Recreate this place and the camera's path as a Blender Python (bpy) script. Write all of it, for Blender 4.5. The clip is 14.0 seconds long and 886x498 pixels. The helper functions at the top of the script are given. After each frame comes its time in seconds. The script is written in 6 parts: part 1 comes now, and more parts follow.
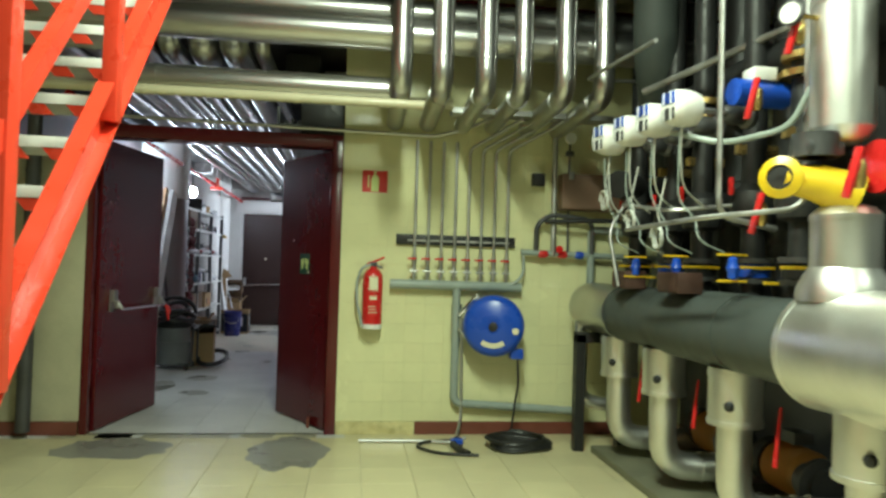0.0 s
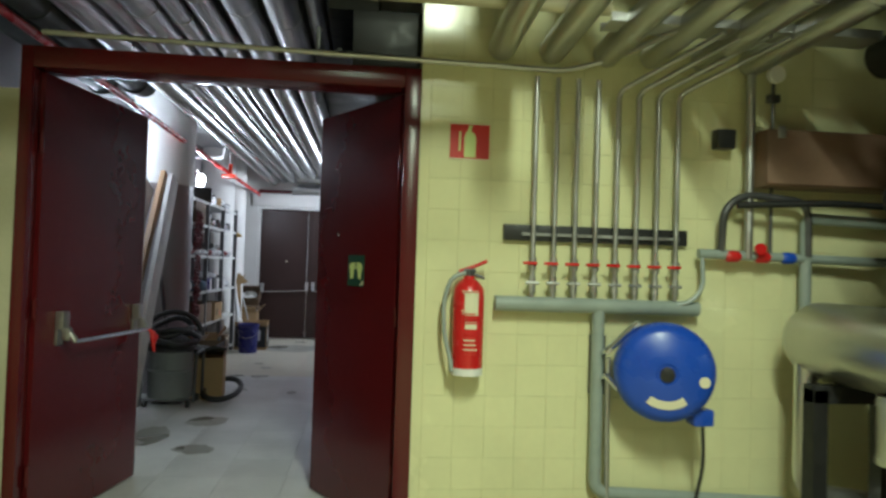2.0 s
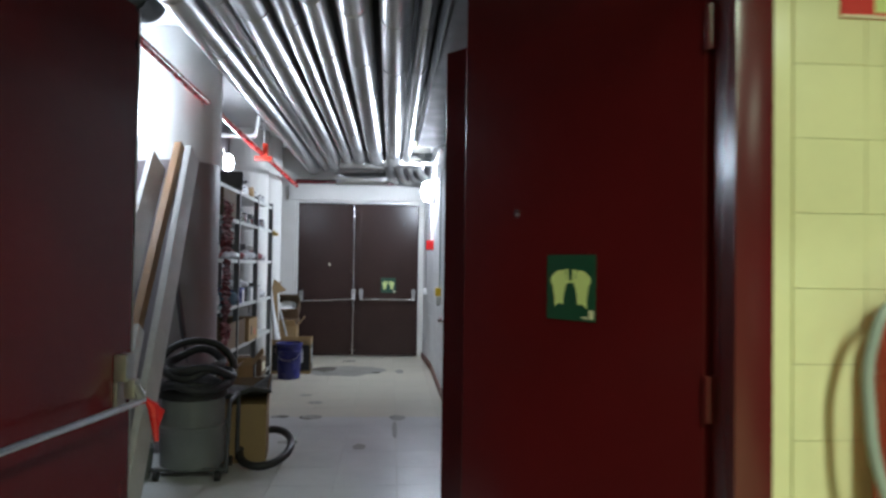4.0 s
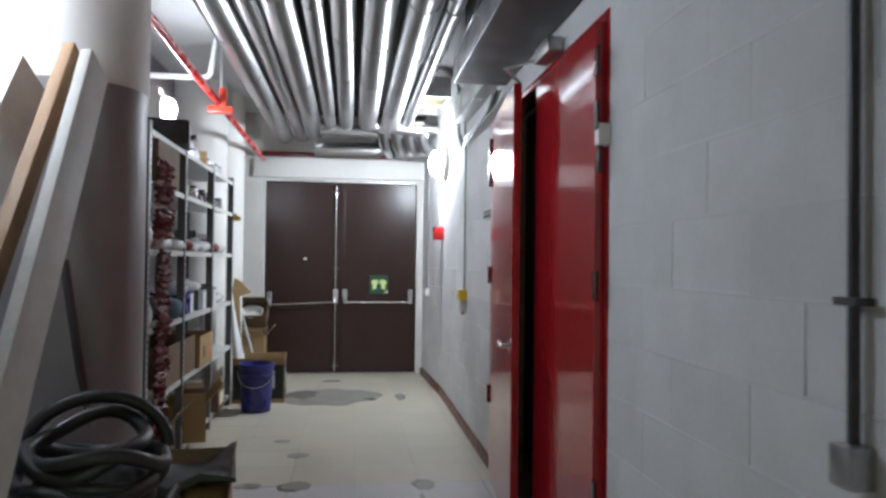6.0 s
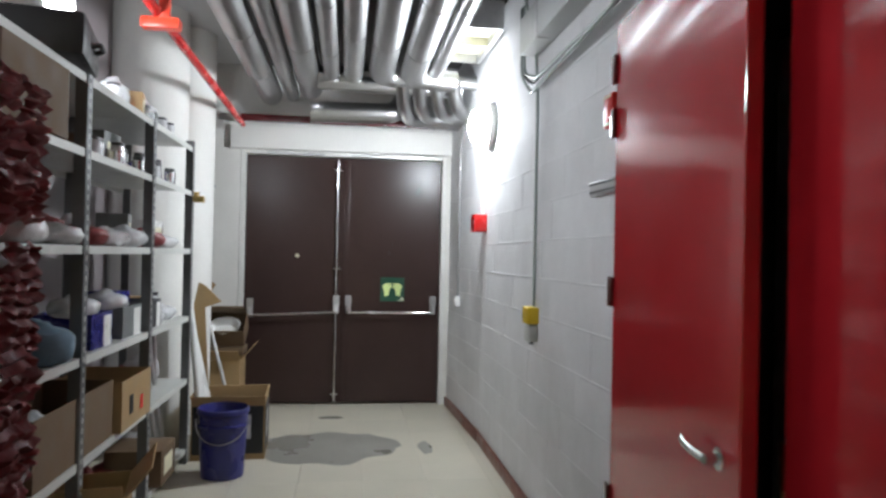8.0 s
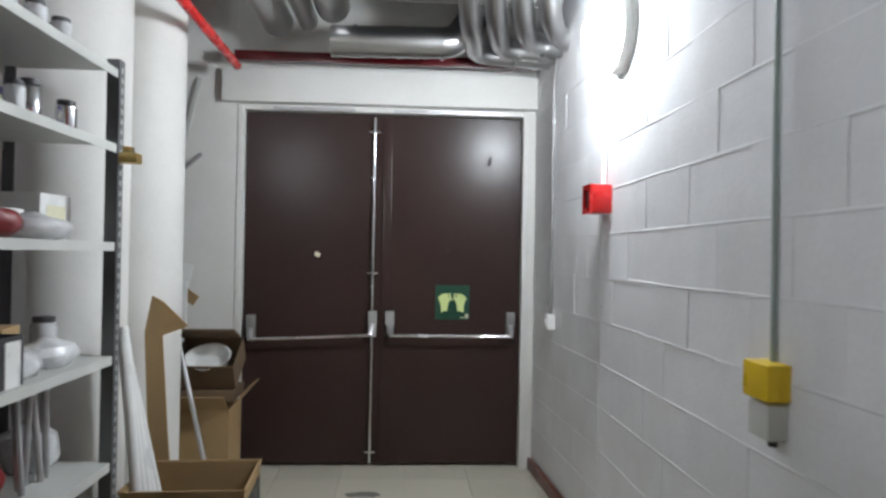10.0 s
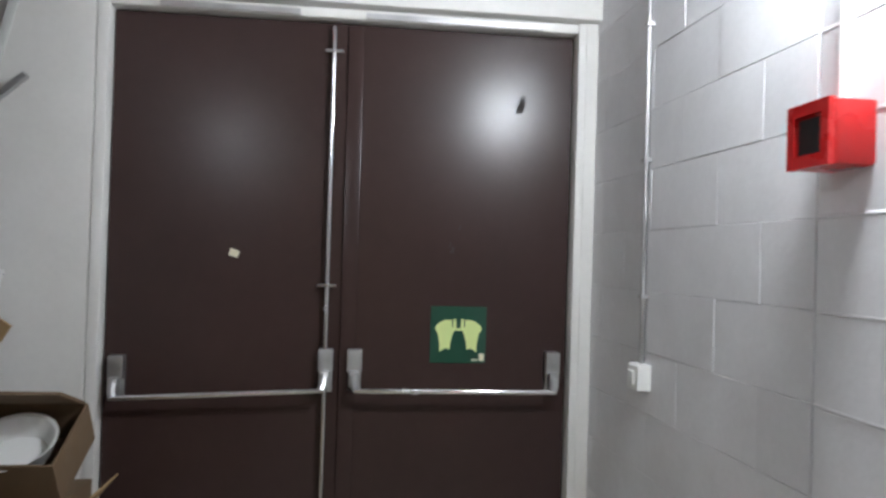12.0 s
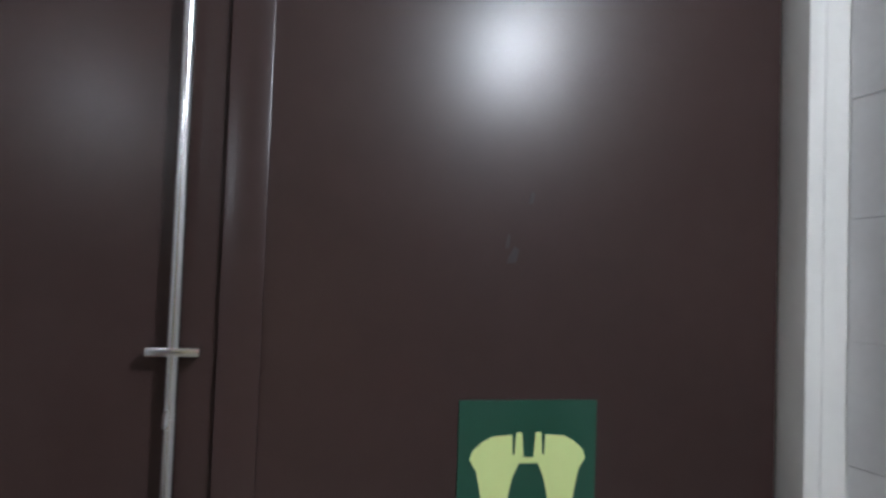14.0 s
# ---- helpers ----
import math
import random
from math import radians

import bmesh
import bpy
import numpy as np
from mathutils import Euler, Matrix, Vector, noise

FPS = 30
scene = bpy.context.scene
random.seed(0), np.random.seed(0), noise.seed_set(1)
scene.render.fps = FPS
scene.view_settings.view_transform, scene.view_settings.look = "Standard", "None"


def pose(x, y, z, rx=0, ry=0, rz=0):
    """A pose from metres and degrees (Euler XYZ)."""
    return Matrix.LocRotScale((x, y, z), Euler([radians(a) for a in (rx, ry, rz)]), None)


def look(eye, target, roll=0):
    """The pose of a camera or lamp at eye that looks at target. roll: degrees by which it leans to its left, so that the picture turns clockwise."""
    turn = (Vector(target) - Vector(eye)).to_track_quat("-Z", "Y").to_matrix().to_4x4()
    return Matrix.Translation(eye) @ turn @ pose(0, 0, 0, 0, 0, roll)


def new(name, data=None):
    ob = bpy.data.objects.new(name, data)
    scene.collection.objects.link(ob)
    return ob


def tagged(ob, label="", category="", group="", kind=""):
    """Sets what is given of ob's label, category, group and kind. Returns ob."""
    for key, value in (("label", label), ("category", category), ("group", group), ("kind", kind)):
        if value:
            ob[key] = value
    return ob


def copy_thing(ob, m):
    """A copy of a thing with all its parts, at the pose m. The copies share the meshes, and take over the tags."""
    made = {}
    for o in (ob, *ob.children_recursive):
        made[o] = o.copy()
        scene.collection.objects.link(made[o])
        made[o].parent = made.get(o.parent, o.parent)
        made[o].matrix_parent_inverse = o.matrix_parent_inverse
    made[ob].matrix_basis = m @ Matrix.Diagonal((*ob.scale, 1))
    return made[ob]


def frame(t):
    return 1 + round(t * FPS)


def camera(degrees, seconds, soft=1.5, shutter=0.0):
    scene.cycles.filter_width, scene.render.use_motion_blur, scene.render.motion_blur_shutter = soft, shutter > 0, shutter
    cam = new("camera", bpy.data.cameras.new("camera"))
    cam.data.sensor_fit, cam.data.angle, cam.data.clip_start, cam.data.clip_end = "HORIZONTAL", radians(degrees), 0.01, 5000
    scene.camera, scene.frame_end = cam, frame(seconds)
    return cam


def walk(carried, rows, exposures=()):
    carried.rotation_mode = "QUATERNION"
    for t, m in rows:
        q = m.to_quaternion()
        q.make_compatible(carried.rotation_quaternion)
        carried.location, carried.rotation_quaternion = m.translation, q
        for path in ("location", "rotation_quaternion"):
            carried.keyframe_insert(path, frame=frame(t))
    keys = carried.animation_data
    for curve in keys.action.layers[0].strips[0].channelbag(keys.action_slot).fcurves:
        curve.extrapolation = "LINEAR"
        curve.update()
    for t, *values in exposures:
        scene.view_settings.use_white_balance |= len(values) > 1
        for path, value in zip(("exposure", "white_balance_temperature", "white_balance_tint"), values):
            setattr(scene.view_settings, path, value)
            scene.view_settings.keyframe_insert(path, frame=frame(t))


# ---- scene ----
cam = camera(65.0, 14.0, soft=2.7, shutter=0.4)
PATH = [
    (0, (0.334, 1.112, 1.343), (0.59, 3.094, 1.391), 1.7),
    (0.5, (0.235, 1.587, 1.343), (0.502, 3.568, 1.392), 1.8),
    (1, (0.147, 2.108, 1.353), (0.409, 4.09, 1.401), 1.9),
    (1.5, (0.069, 2.625, 1.363), (0.314, 4.61, 1.408), 1.8),
    (2, (0.001, 3.184, 1.359), (0.213, 5.172, 1.411), 1.8),
    (2.5, (-0.088, 3.687, 1.362), (0.099, 5.677, 1.417), 2.2),
    (3, (-0.208, 4.253, 1.37), (-0.063, 6.246, 1.429), 1.7),
    (3.2, (-0.269, 4.456, 1.384), (-0.14, 6.452, 1.437), 1.3),
    (5.3, (-0.871, 6.67, 1.341), (-0.646, 8.657, 1.389), 0.6),
    (5.5, (-0.895, 6.881, 1.337), (-0.655, 8.866, 1.387), 0.9),
    (6, (-0.908, 7.358, 1.361), (-0.646, 9.341, 1.397), 0.7),
    (6.5, (-0.938, 7.816, 1.38), (-0.658, 9.796, 1.41), 1.5),
    (7, (-0.945, 8.297, 1.382), (-0.663, 10.277, 1.41), 1.2),
    (7.5, (-0.958, 8.776, 1.382), (-0.679, 10.756, 1.411), 1.3),
    (8, (-0.989, 9.298, 1.398), (-0.718, 11.279, 1.418), 1.2),
    (8.2, (-0.978, 9.499, 1.397), (-0.723, 11.483, 1.418), 1.0),
    (10.3, (-0.905, 11.575, 1.381), (-0.799, 13.572, 1.399), 1.3),
    (10.5, (-0.917, 11.771, 1.382), (-0.814, 13.768, 1.402), 1.5),
    (11, (-0.994, 12.318, 1.354), (-0.839, 14.312, 1.398), 2.2),
    (11.5, (-1.026, 12.739, 1.359), (-0.807, 14.726, 1.399), 2.1),
    (12, (-0.94, 13.083, 1.382), (-0.723, 15.071, 1.405), 1.7),
    (12.5, (-0.956, 13.529, 1.407), (-0.667, 15.508, 1.411), 1.8),
    (13, (-0.957, 14.022, 1.413), (-0.61, 15.992, 1.409), 1.8),
    (13.5, (-0.952, 14.461, 1.401), (-0.566, 16.423, 1.412), 1.8),
    (14, (-0.94, 14.813, 1.373), (-0.512, 16.765, 1.452), 2.0),
]
walk(cam, [(t, look(eye, target, roll)) for t, eye, target, roll in PATH],
     exposures=((0, -0.4, 6500, 13), (2.0, -0.42, 6500, 14), (3.2, -0.4, 6500, 14), (5.3, -0.02, 6700, 15), (6.5, -0.02, 7000, 14), (8.2, -0.1, 7200, 14), (10.3, -0.28, 7200, 14), (12.0, -0.2, 7200, 16), (13.0, -0.2, 7000, 16), (14, -0.3, 6900, 16)))

# ---- light ----
world = bpy.data.worlds.new("world")
scene.world = world
world.use_nodes = True
world.node_tree.nodes["Background"].inputs[0].default_value = (0.02, 0.02, 0.022, 1)
world.node_tree.nodes["Background"].inputs[1].default_value = 0.3


def area_lamp(name, m, sx, sy, power, colour):
    d = bpy.data.lights.new(name, "AREA")
    d.shape, d.size, d.size_y, d.energy, d.color = "RECTANGLE", sx, sy, power, colour
    ob = new(name, d)
    ob.matrix_basis = m
    return ob


WARM = (0.83, 1.0, 0.74)
COOL = (0.93, 0.96, 1.0)
# Unseen lamps: the first set by cast shadows, the others added as fill.
area_lamp("unseen_light", pose(0.6, 2.95, 3.8), 0.12, 1.5, 275, WARM)
area_lamp("unseen_light", pose(0.55, 0.0, 3.8), 0.12, 1.5, 85, WARM)
area_lamp("unseen_light", pose(3.0, 1.2, 3.6), 0.12, 1.5, 40, WARM)


# ---- materials ----
def material(name, colour, rough=0.5, metal=0.0, vary=0.12, scale=6.0, grain=60.0, bump=0.15, depth=0.002, piece=0.0, stain=None, stain_amount=0.0, stain_scale=1.2, rough_vary=0.12, glow=0.0, coat=0.0):
    """A painted, metal or mineral surface with broad and fine variation."""
    m = bpy.data.materials.new(name)
    m.use_nodes = True
    nt = m.node_tree
    n, l = nt.nodes, nt.links
    b = n["Principled BSDF"]
    pos = n.new("ShaderNodeNewGeometry")
    broad = n.new("ShaderNodeTexNoise")
    broad.inputs["Scale"].default_value, broad.inputs["Detail"].default_value = scale, 5
    fine = n.new("ShaderNodeTexNoise")
    fine.inputs["Scale"].default_value, fine.inputs["Detail"].default_value = grain, 3
    l.new(pos.outputs["Position"], broad.inputs["Vector"])
    l.new(pos.outputs["Position"], fine.inputs["Vector"])
    mix = n.new("ShaderNodeMath")
    mix.operation = "MULTIPLY_ADD"
    mix.inputs[1].default_value = 0.35
    l.new(fine.outputs["Fac"], mix.inputs[0])
    l.new(broad.outputs["Fac"], mix.inputs[2])
    span = n.new("ShaderNodeMapRange")
    span.inputs["From Min"].default_value, span.inputs["From Max"].default_value = 0.42, 0.95
    span.inputs["To Min"].default_value, span.inputs["To Max"].default_value = 1 - vary, 1 + vary
    l.new(mix.outputs[0], span.inputs["Value"])
    value = span.outputs["Result"]
    if piece:
        info = n.new("ShaderNodeObjectInfo")
        pm = n.new("ShaderNodeMapRange")
        pm.inputs["To Min"].default_value, pm.inputs["To Max"].default_value = 1 - piece, 1 + piece
        l.new(info.outputs["Random"], pm.inputs["Value"])
        mul = n.new("ShaderNodeMath")
        mul.operation = "MULTIPLY"
        l.new(value, mul.inputs[0])
        l.new(pm.outputs["Result"], mul.inputs[1])
        value = mul.outputs[0]
    hue = n.new("ShaderNodeHueSaturation")
    hue.inputs["Color"].default_value = (*colour, 1)
    l.new(value, hue.inputs["Value"])
    out = hue.outputs["Color"]
    if stain:
        sn = n.new("ShaderNodeTexNoise")
        sn.inputs["Scale"].default_value, sn.inputs["Detail"].default_value, sn.inputs["Roughness"].default_value = stain_scale, 7, 0.65
        l.new(pos.outputs["Position"], sn.inputs["Vector"])
        sr = n.new("ShaderNodeMapRange")
        sr.inputs["From Min"].default_value, sr.inputs["From Max"].default_value = 0.45, 0.85
        sr.inputs["To Max"].default_value = stain_amount
        l.new(sn.outputs["Fac"], sr.inputs["Value"])
        sm = n.new("ShaderNodeMixRGB")
        sm.inputs["Color2"].default_value = (*stain, 1)
        l.new(sr.outputs["Result"], sm.inputs["Fac"])
        l.new(out, sm.inputs["Color1"])
        out = sm.outputs["Color"]
    l.new(out, b.inputs["Base Color"])
    rr = n.new("ShaderNodeMapRange")
    rr.inputs["From Min"].default_value, rr.inputs["From Max"].default_value = 0.35, 0.7
    rr.inputs["To Min"].default_value, rr.inputs["To Max"].default_value = max(0.03, rough - rough_vary), min(1, rough + rough_vary)
    l.new(broad.outputs["Fac"], rr.inputs["Value"])
    l.new(rr.outputs["Result"], b.inputs["Roughness"])
    b.inputs["Metallic"].default_value = metal
    b.inputs["Coat Weight"].default_value = coat
    if bump:
        bp = n.new("ShaderNodeBump")
        bp.inputs["Strength"].default_value, bp.inputs["Distance"].default_value = bump, depth
        l.new(mix.outputs[0], bp.inputs["Height"])
        l.new(bp.outputs["Normal"], b.inputs["Normal"])
    if glow:
        b.inputs["Emission Color"].default_value = (*colour, 1)
        b.inputs["Emission Strength"].default_value = glow
    return m


M = {
    "yellow": material("yellow_glazed_tile", (0.72, 0.71, 0.43), 0.2, vary=0.05, scale=2.5, grain=30, bump=0.06, piece=0.02, stain=(0.5, 0.46, 0.26), stain_amount=0.25, stain_scale=0.9, rough_vary=0.08),
    "beige": material("beige_wall_paint", (0.48, 0.46, 0.32), 0.5, vary=0.1, scale=2, stain=(0.25, 0.22, 0.16), stain_amount=0.6, stain_scale=1.7),
    "white": material("white_wall_paint", (0.74, 0.74, 0.75), 0.85, vary=0.07, scale=3, grain=55, bump=0.6, depth=0.004, piece=0.035, stain=(0.48, 0.47, 0.46), stain_amount=0.5, stain_scale=1.3),
    "plaster": material("white_plaster", (0.72, 0.71, 0.68), 0.7, vary=0.06, scale=2, grain=50, bump=0.3, stain=(0.48, 0.46, 0.42), stain_amount=0.4),
    "mauve": material("greyish_wall_paint", (0.25, 0.22, 0.225), 0.45, vary=0.08, scale=2, grain=50, bump=0.3, stain=(0.26, 0.22, 0.23), stain_amount=0.5),
    # Also carries the shade above the corridor pipes.
    "concrete": material("dark_concrete_and_shade", (0.13, 0.12, 0.12), 0.85, vary=0.2, scale=3, bump=0.5),
    "soffit": material("ceiling_plaster", (0.6, 0.6, 0.6), 0.8, vary=0.08, scale=2),
    "tile": material("cream_floor_tile", (0.6, 0.56, 0.46), 0.34, vary=0.05, scale=3, grain=40, bump=0.03, piece=0.04, rough_vary=0.03, stain=(0.42, 0.4, 0.34), stain_amount=0.5, stain_scale=0.5),
    "tile_warm": material("yellowish_floor_tile", (0.62, 0.56, 0.35), 0.32, vary=0.06, scale=3, grain=40, bump=0.03, piece=0.05, rough_vary=0.04, stain=(0.4, 0.36, 0.22), stain_amount=0.5, stain_scale=0.6),
    "grout": material("floor_grout", (0.52, 0.485, 0.4), 0.8, vary=0.15),
    "wet": material("damp_stain", (0.27, 0.26, 0.23), 0.34, vary=0.1, scale=2.5, grain=25, bump=0.03),
    "skirting": material("oxblood_skirting_tile", (0.17, 0.05, 0.035), 0.4, vary=0.15, scale=8),
    "marble": material("mottled_skirting_tile", (0.62, 0.56, 0.3), 0.35, vary=0.2, scale=14, stain=(0.35, 0.28, 0.1), stain_amount=0.8, stain_scale=9),
    "door_red": material("deep_red_door_paint", (0.092, 0.0065, 0.009), 0.22, vary=0.08, scale=2.5, grain=18, bump=0.0, rough_vary=0.0),
    "signal_red": material("glossy_red_paint", (0.44, 0.014, 0.02), 0.15, vary=0.05, scale=2, grain=9, bump=0.22, depth=0.004, coat=0.3, rough_vary=0.03),
    "stair_red": material("orange_red_steel_paint", (0.72, 0.055, 0.025), 0.35, vary=0.08, scale=6, bump=0.1),
    "brown_door": material("dark_brown_door_paint", (0.042, 0.024, 0.022), 0.27, vary=0.1, scale=2, grain=25, bump=0.06, rough_vary=0.0),
    "aluminium": material("aluminium_cladding", (0.53, 0.53, 0.53), 0.31, 1.0, vary=0.06, scale=5, grain=25, bump=0.0, rough_vary=0.0),
    "bright_cladding": material("bright_aluminium_cladding", (0.78, 0.78, 0.76), 0.4, 1.0, vary=0.06, scale=5, grain=25, bump=0.05, rough_vary=0.05),
    "scuff": material("dull_scuff", (0.02, 0.013, 0.012), 0.75, vary=0.2),
    "motor_paint": material("worn_orange_motor_paint", (0.4, 0.17, 0.03), 0.45, vary=0.2, scale=8),
    "tile_grey": material("worn_grey_floor_tile", (0.6, 0.6, 0.59), 0.34, vary=0.09, scale=3, grain=40, bump=0.04, piece=0.07, rough_vary=0.05, stain=(0.27, 0.27, 0.27), stain_amount=0.6, stain_scale=1.1),
    "dull_metal": material("galvanised_steel", (0.5, 0.5, 0.5), 0.42, 0.9, vary=0.15, scale=12, bump=0.1),
    "chrome": material("chromed_steel", (0.75, 0.75, 0.76), 0.16, 1.0, vary=0.05),
    "steel_dark": material("dark_steel", (0.1, 0.1, 0.105), 0.45, 0.5, vary=0.2),
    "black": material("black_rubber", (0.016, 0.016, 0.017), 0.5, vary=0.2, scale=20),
    "insulation": material("dark_grey_insulation", (0.055, 0.066, 0.064), 0.62, vary=0.12, scale=7, bump=0.3),
    "grey_paint": material("grey_green_pipe_paint", (0.3, 0.35, 0.33), 0.4, vary=0.1, scale=9),
    "blue": material("blue_plastic", (0.012, 0.075, 0.5), 0.32, vary=0.06),
    "navy": material("dark_blue_plastic", (0.02, 0.022, 0.16), 0.3, vary=0.08),
    "red": material("red_enamel", (0.6, 0.02, 0.02), 0.28, vary=0.05),
    "orange": material("orange_red_paint", (0.75, 0.05, 0.02), 0.35, vary=0.06),
    "white_plastic": material("white_plastic", (0.78, 0.78, 0.76), 0.35, vary=0.03),
    "cream": material("cream_label", (0.72, 0.68, 0.5), 0.5, vary=0.05),
    "lime": material("luminous_yellow_ink", (0.62, 0.72, 0.3), 0.5, vary=0.04),
    "green": material("dark_green_sign", (0.006, 0.06, 0.036), 0.4, vary=0.05),
    "sign_red": material("red_sign_ink", (0.6, 0.025, 0.02), 0.4, vary=0.04),
    "yellow_paint": material("yellow_enamel", (0.75, 0.5, 0.02), 0.35, vary=0.06),
    "card": material("brown_cardboard", (0.36, 0.235, 0.115), 0.8, vary=0.1, scale=10, bump=0.2),
    # Dark cardboard, deepened further for the shade in the shelving's bays.
    "card_dark": material("dark_shaded_cardboard", (0.15, 0.095, 0.055), 0.8, vary=0.12, scale=10),
    "wood": material("weathered_board", (0.45, 0.43, 0.4), 0.7, vary=0.14, scale=8, bump=0.3),
    "wood_raw": material("sawn_timber", (0.3, 0.17, 0.085), 0.7, vary=0.15, scale=9, bump=0.25),
    "shelf": material("grey_shelf_enamel", (0.55, 0.56, 0.53), 0.4, vary=0.06),
    "post": material("slotted_angle_steel", (0.14, 0.145, 0.15), 0.42, 0.4, vary=0.12),
    "clear": material("clear_bag_plastic", (0.62, 0.63, 0.64), 0.18, vary=0.12, scale=25, bump=0.6, depth=0.01),
    "foil": material("crumpled_red_film", (0.19, 0.015, 0.017), 0.46, vary=0.35, scale=14, bump=0.6, depth=0.01),
    "brass": material("brass", (0.6, 0.42, 0.16), 0.3, 0.9, vary=0.12),
    "grey_drum": material("grey_plastic_drum", (0.17, 0.18, 0.18), 0.42, vary=0.1),
    "lamp_on": material("lit_diffuser", (0.74, 0.87, 1.0), 0.4, glow=295.0, bump=0),
    "lamp_dim": material("lit_weaker_diffuser", (0.74, 0.87, 1.0), 0.4, glow=280.0, bump=0),
    "tube_on": material("lit_tube", (0.7, 0.85, 1.0), 0.4, glow=125.0, bump=0),
    "plinth": material("dull_green_floor_paint", (0.16, 0.16, 0.11), 0.5, vary=0.2),
    "glass": material("dial_glass", (0.55, 0.57, 0.56), 0.08, vary=0.03),
    "cloth": material("blue_grey_cloth", (0.09, 0.15, 0.2), 0.8, vary=0.2, scale=12, bump=0.5),
    "trunking": material("grey_trunking_enamel", (0.36, 0.37, 0.36), 0.45, vary=0.1, scale=4),
    "brown_paint": material("brown_primer", (0.07, 0.034, 0.026), 0.6, vary=0.2, scale=9),
    "brown_sheet": material("dull_brown_sheet", (0.2, 0.12, 0.085), 0.5, vary=0.15, scale=4, bump=0.1),
    "pale_pipe": material("cream_pipe_jacket", (0.52, 0.48, 0.33), 0.4, vary=0.06),
}

M["white"].node_tree.nodes["Principled BSDF"].inputs["Specular IOR Level"].default_value = 0.2
M["brown_door"].node_tree.nodes["Principled BSDF"].inputs["Specular IOR Level"].default_value = 0.28


# ---- mesh tools ----
def finish(name, bm, mat, m=None, smooth=38):
    me = bpy.data.meshes.new(name)
    bmesh.ops.recalc_face_normals(bm, faces=bm.faces)
    bm.to_mesh(me)
    bm.free()
    me.materials.append(M[mat])
    if smooth:
        for p in me.polygons:
            p.use_smooth = True
        me.set_sharp_from_angle(angle=radians(smooth))
    ob = new(name, me)
    if m is not None:
        ob.matrix_basis = m
    return ob


def thing(name, m, label, category, group=""):
    ob = new(name)
    ob.empty_display_size = 0.05
    ob.matrix_basis = m
    return tagged(ob, label, category, group)


def part(name, bm, mat, parent, label="", smooth=38):
    ob = finish(name, bm, mat, None, smooth)
    ob.parent = parent
    return tagged(ob, label)


def solid(name, bm, mat, label, category, group="", kind="", m=None):
    return tagged(finish(name, bm, mat, m), label, category, group, kind)


def B():
    return bmesh.new()


def box(bm, x0, x1, y0, y1, z0, z1, bev=0.0, m=None):
    r = bmesh.ops.create_cube(bm, size=1.0, matrix=Matrix.Translation(((x0 + x1) / 2, (y0 + y1) / 2, (z0 + z1) / 2)) @ Matrix.Diagonal((abs(x1 - x0), abs(y1 - y0), abs(z1 - z0), 1)))
    vs = r["verts"]
    if bev:
        es = list({e for v in vs for e in v.link_edges})
        o = bmesh.ops.bevel(bm, geom=es, offset=bev, segments=2, profile=0.6, affect="EDGES")
        vs = [v for v in bm.verts if v in set(o["verts"]) or v in vs] if m is not None else vs
    if m is not None:
        bmesh.ops.transform(bm, matrix=m, verts=[v for v in vs if v.is_valid])
    return bm


def ring_frame(d):
    d = d.normalized()
    a = Vector((0, 0, 1)) if abs(d.z) < 0.9 else Vector((1, 0, 0))
    u = d.cross(a).normalized()
    return u, d.cross(u).normalized()


def cyl(bm, p0, p1, r0, r1=None, seg=16, caps=True):
    p0, p1 = Vector(p0), Vector(p1)
    r1 = r0 if r1 is None else r1
    u, v = ring_frame(p1 - p0)
    rings = []
    for p, r in ((p0, r0), (p1, r1)):
        rings.append([bm.verts.new(p + (u * math.cos(a) + v * math.sin(a)) * r) for a in [2 * math.pi * i / seg for i in range(seg)]])
    for i in range(seg):
        j = (i + 1) % seg
        bm.faces.new((rings[0][i], rings[0][j], rings[1][j], rings[1][i]))
    if caps:
        bm.faces.new(rings[0][::-1])
        bm.faces.new(rings[1])
    return bm


def rounded(pts, bend, steps=6):
    pts = [Vector(p) for p in pts]
    out = [pts[0]]
    for a, b, c in zip(pts, pts[1:], pts[2:]):
        d0, d1 = (a - b), (c - b)
        k = min(bend, d0.length * 0.49, d1.length * 0.49)
        s, e = b + d0.normalized() * k, b + d1.normalized() * k
        for i in range(steps + 1):
            t = i / steps
            out.append(s * (1 - t) ** 2 + b * (2 * t * (1 - t)) + e * t * t)
    out.append(pts[-1])
    return out


def sweep(bm, pts, r, seg=14, bend=0.0, closed=False, steps=6, radius=None):
    pts = rounded(pts, bend, steps) if bend else [Vector(p) for p in pts]
    n = len(pts)
    u = None
    rings = []
    for i, p in enumerate(pts):
        if closed:
            d = pts[(i + 1) % n] - pts[i - 1]
        else:
            d = pts[min(i + 1, n - 1)] - pts[max(i - 1, 0)]
        d.normalize()
        if u is None:
            u, v = ring_frame(d)
        else:
            u = (u - d * u.dot(d)).normalized()
            v = d.cross(u).normalized()
        rr = radius(i / max(1, n - 1)) if radius else r
        rings.append([bm.verts.new(p + (u * math.cos(a) + v * math.sin(a)) * rr) for a in [2 * math.pi * k / seg for k in range(seg)]])
    for i in range(n if closed else n - 1):
        a, b = rings[i], rings[(i + 1) % n]
        for k in range(seg):
            j = (k + 1) % seg
            bm.faces.new((a[k], a[j], b[j], b[k]))
    if not closed:
        bm.faces.new(rings[0][::-1])
        bm.faces.new(rings[-1])
    return bm


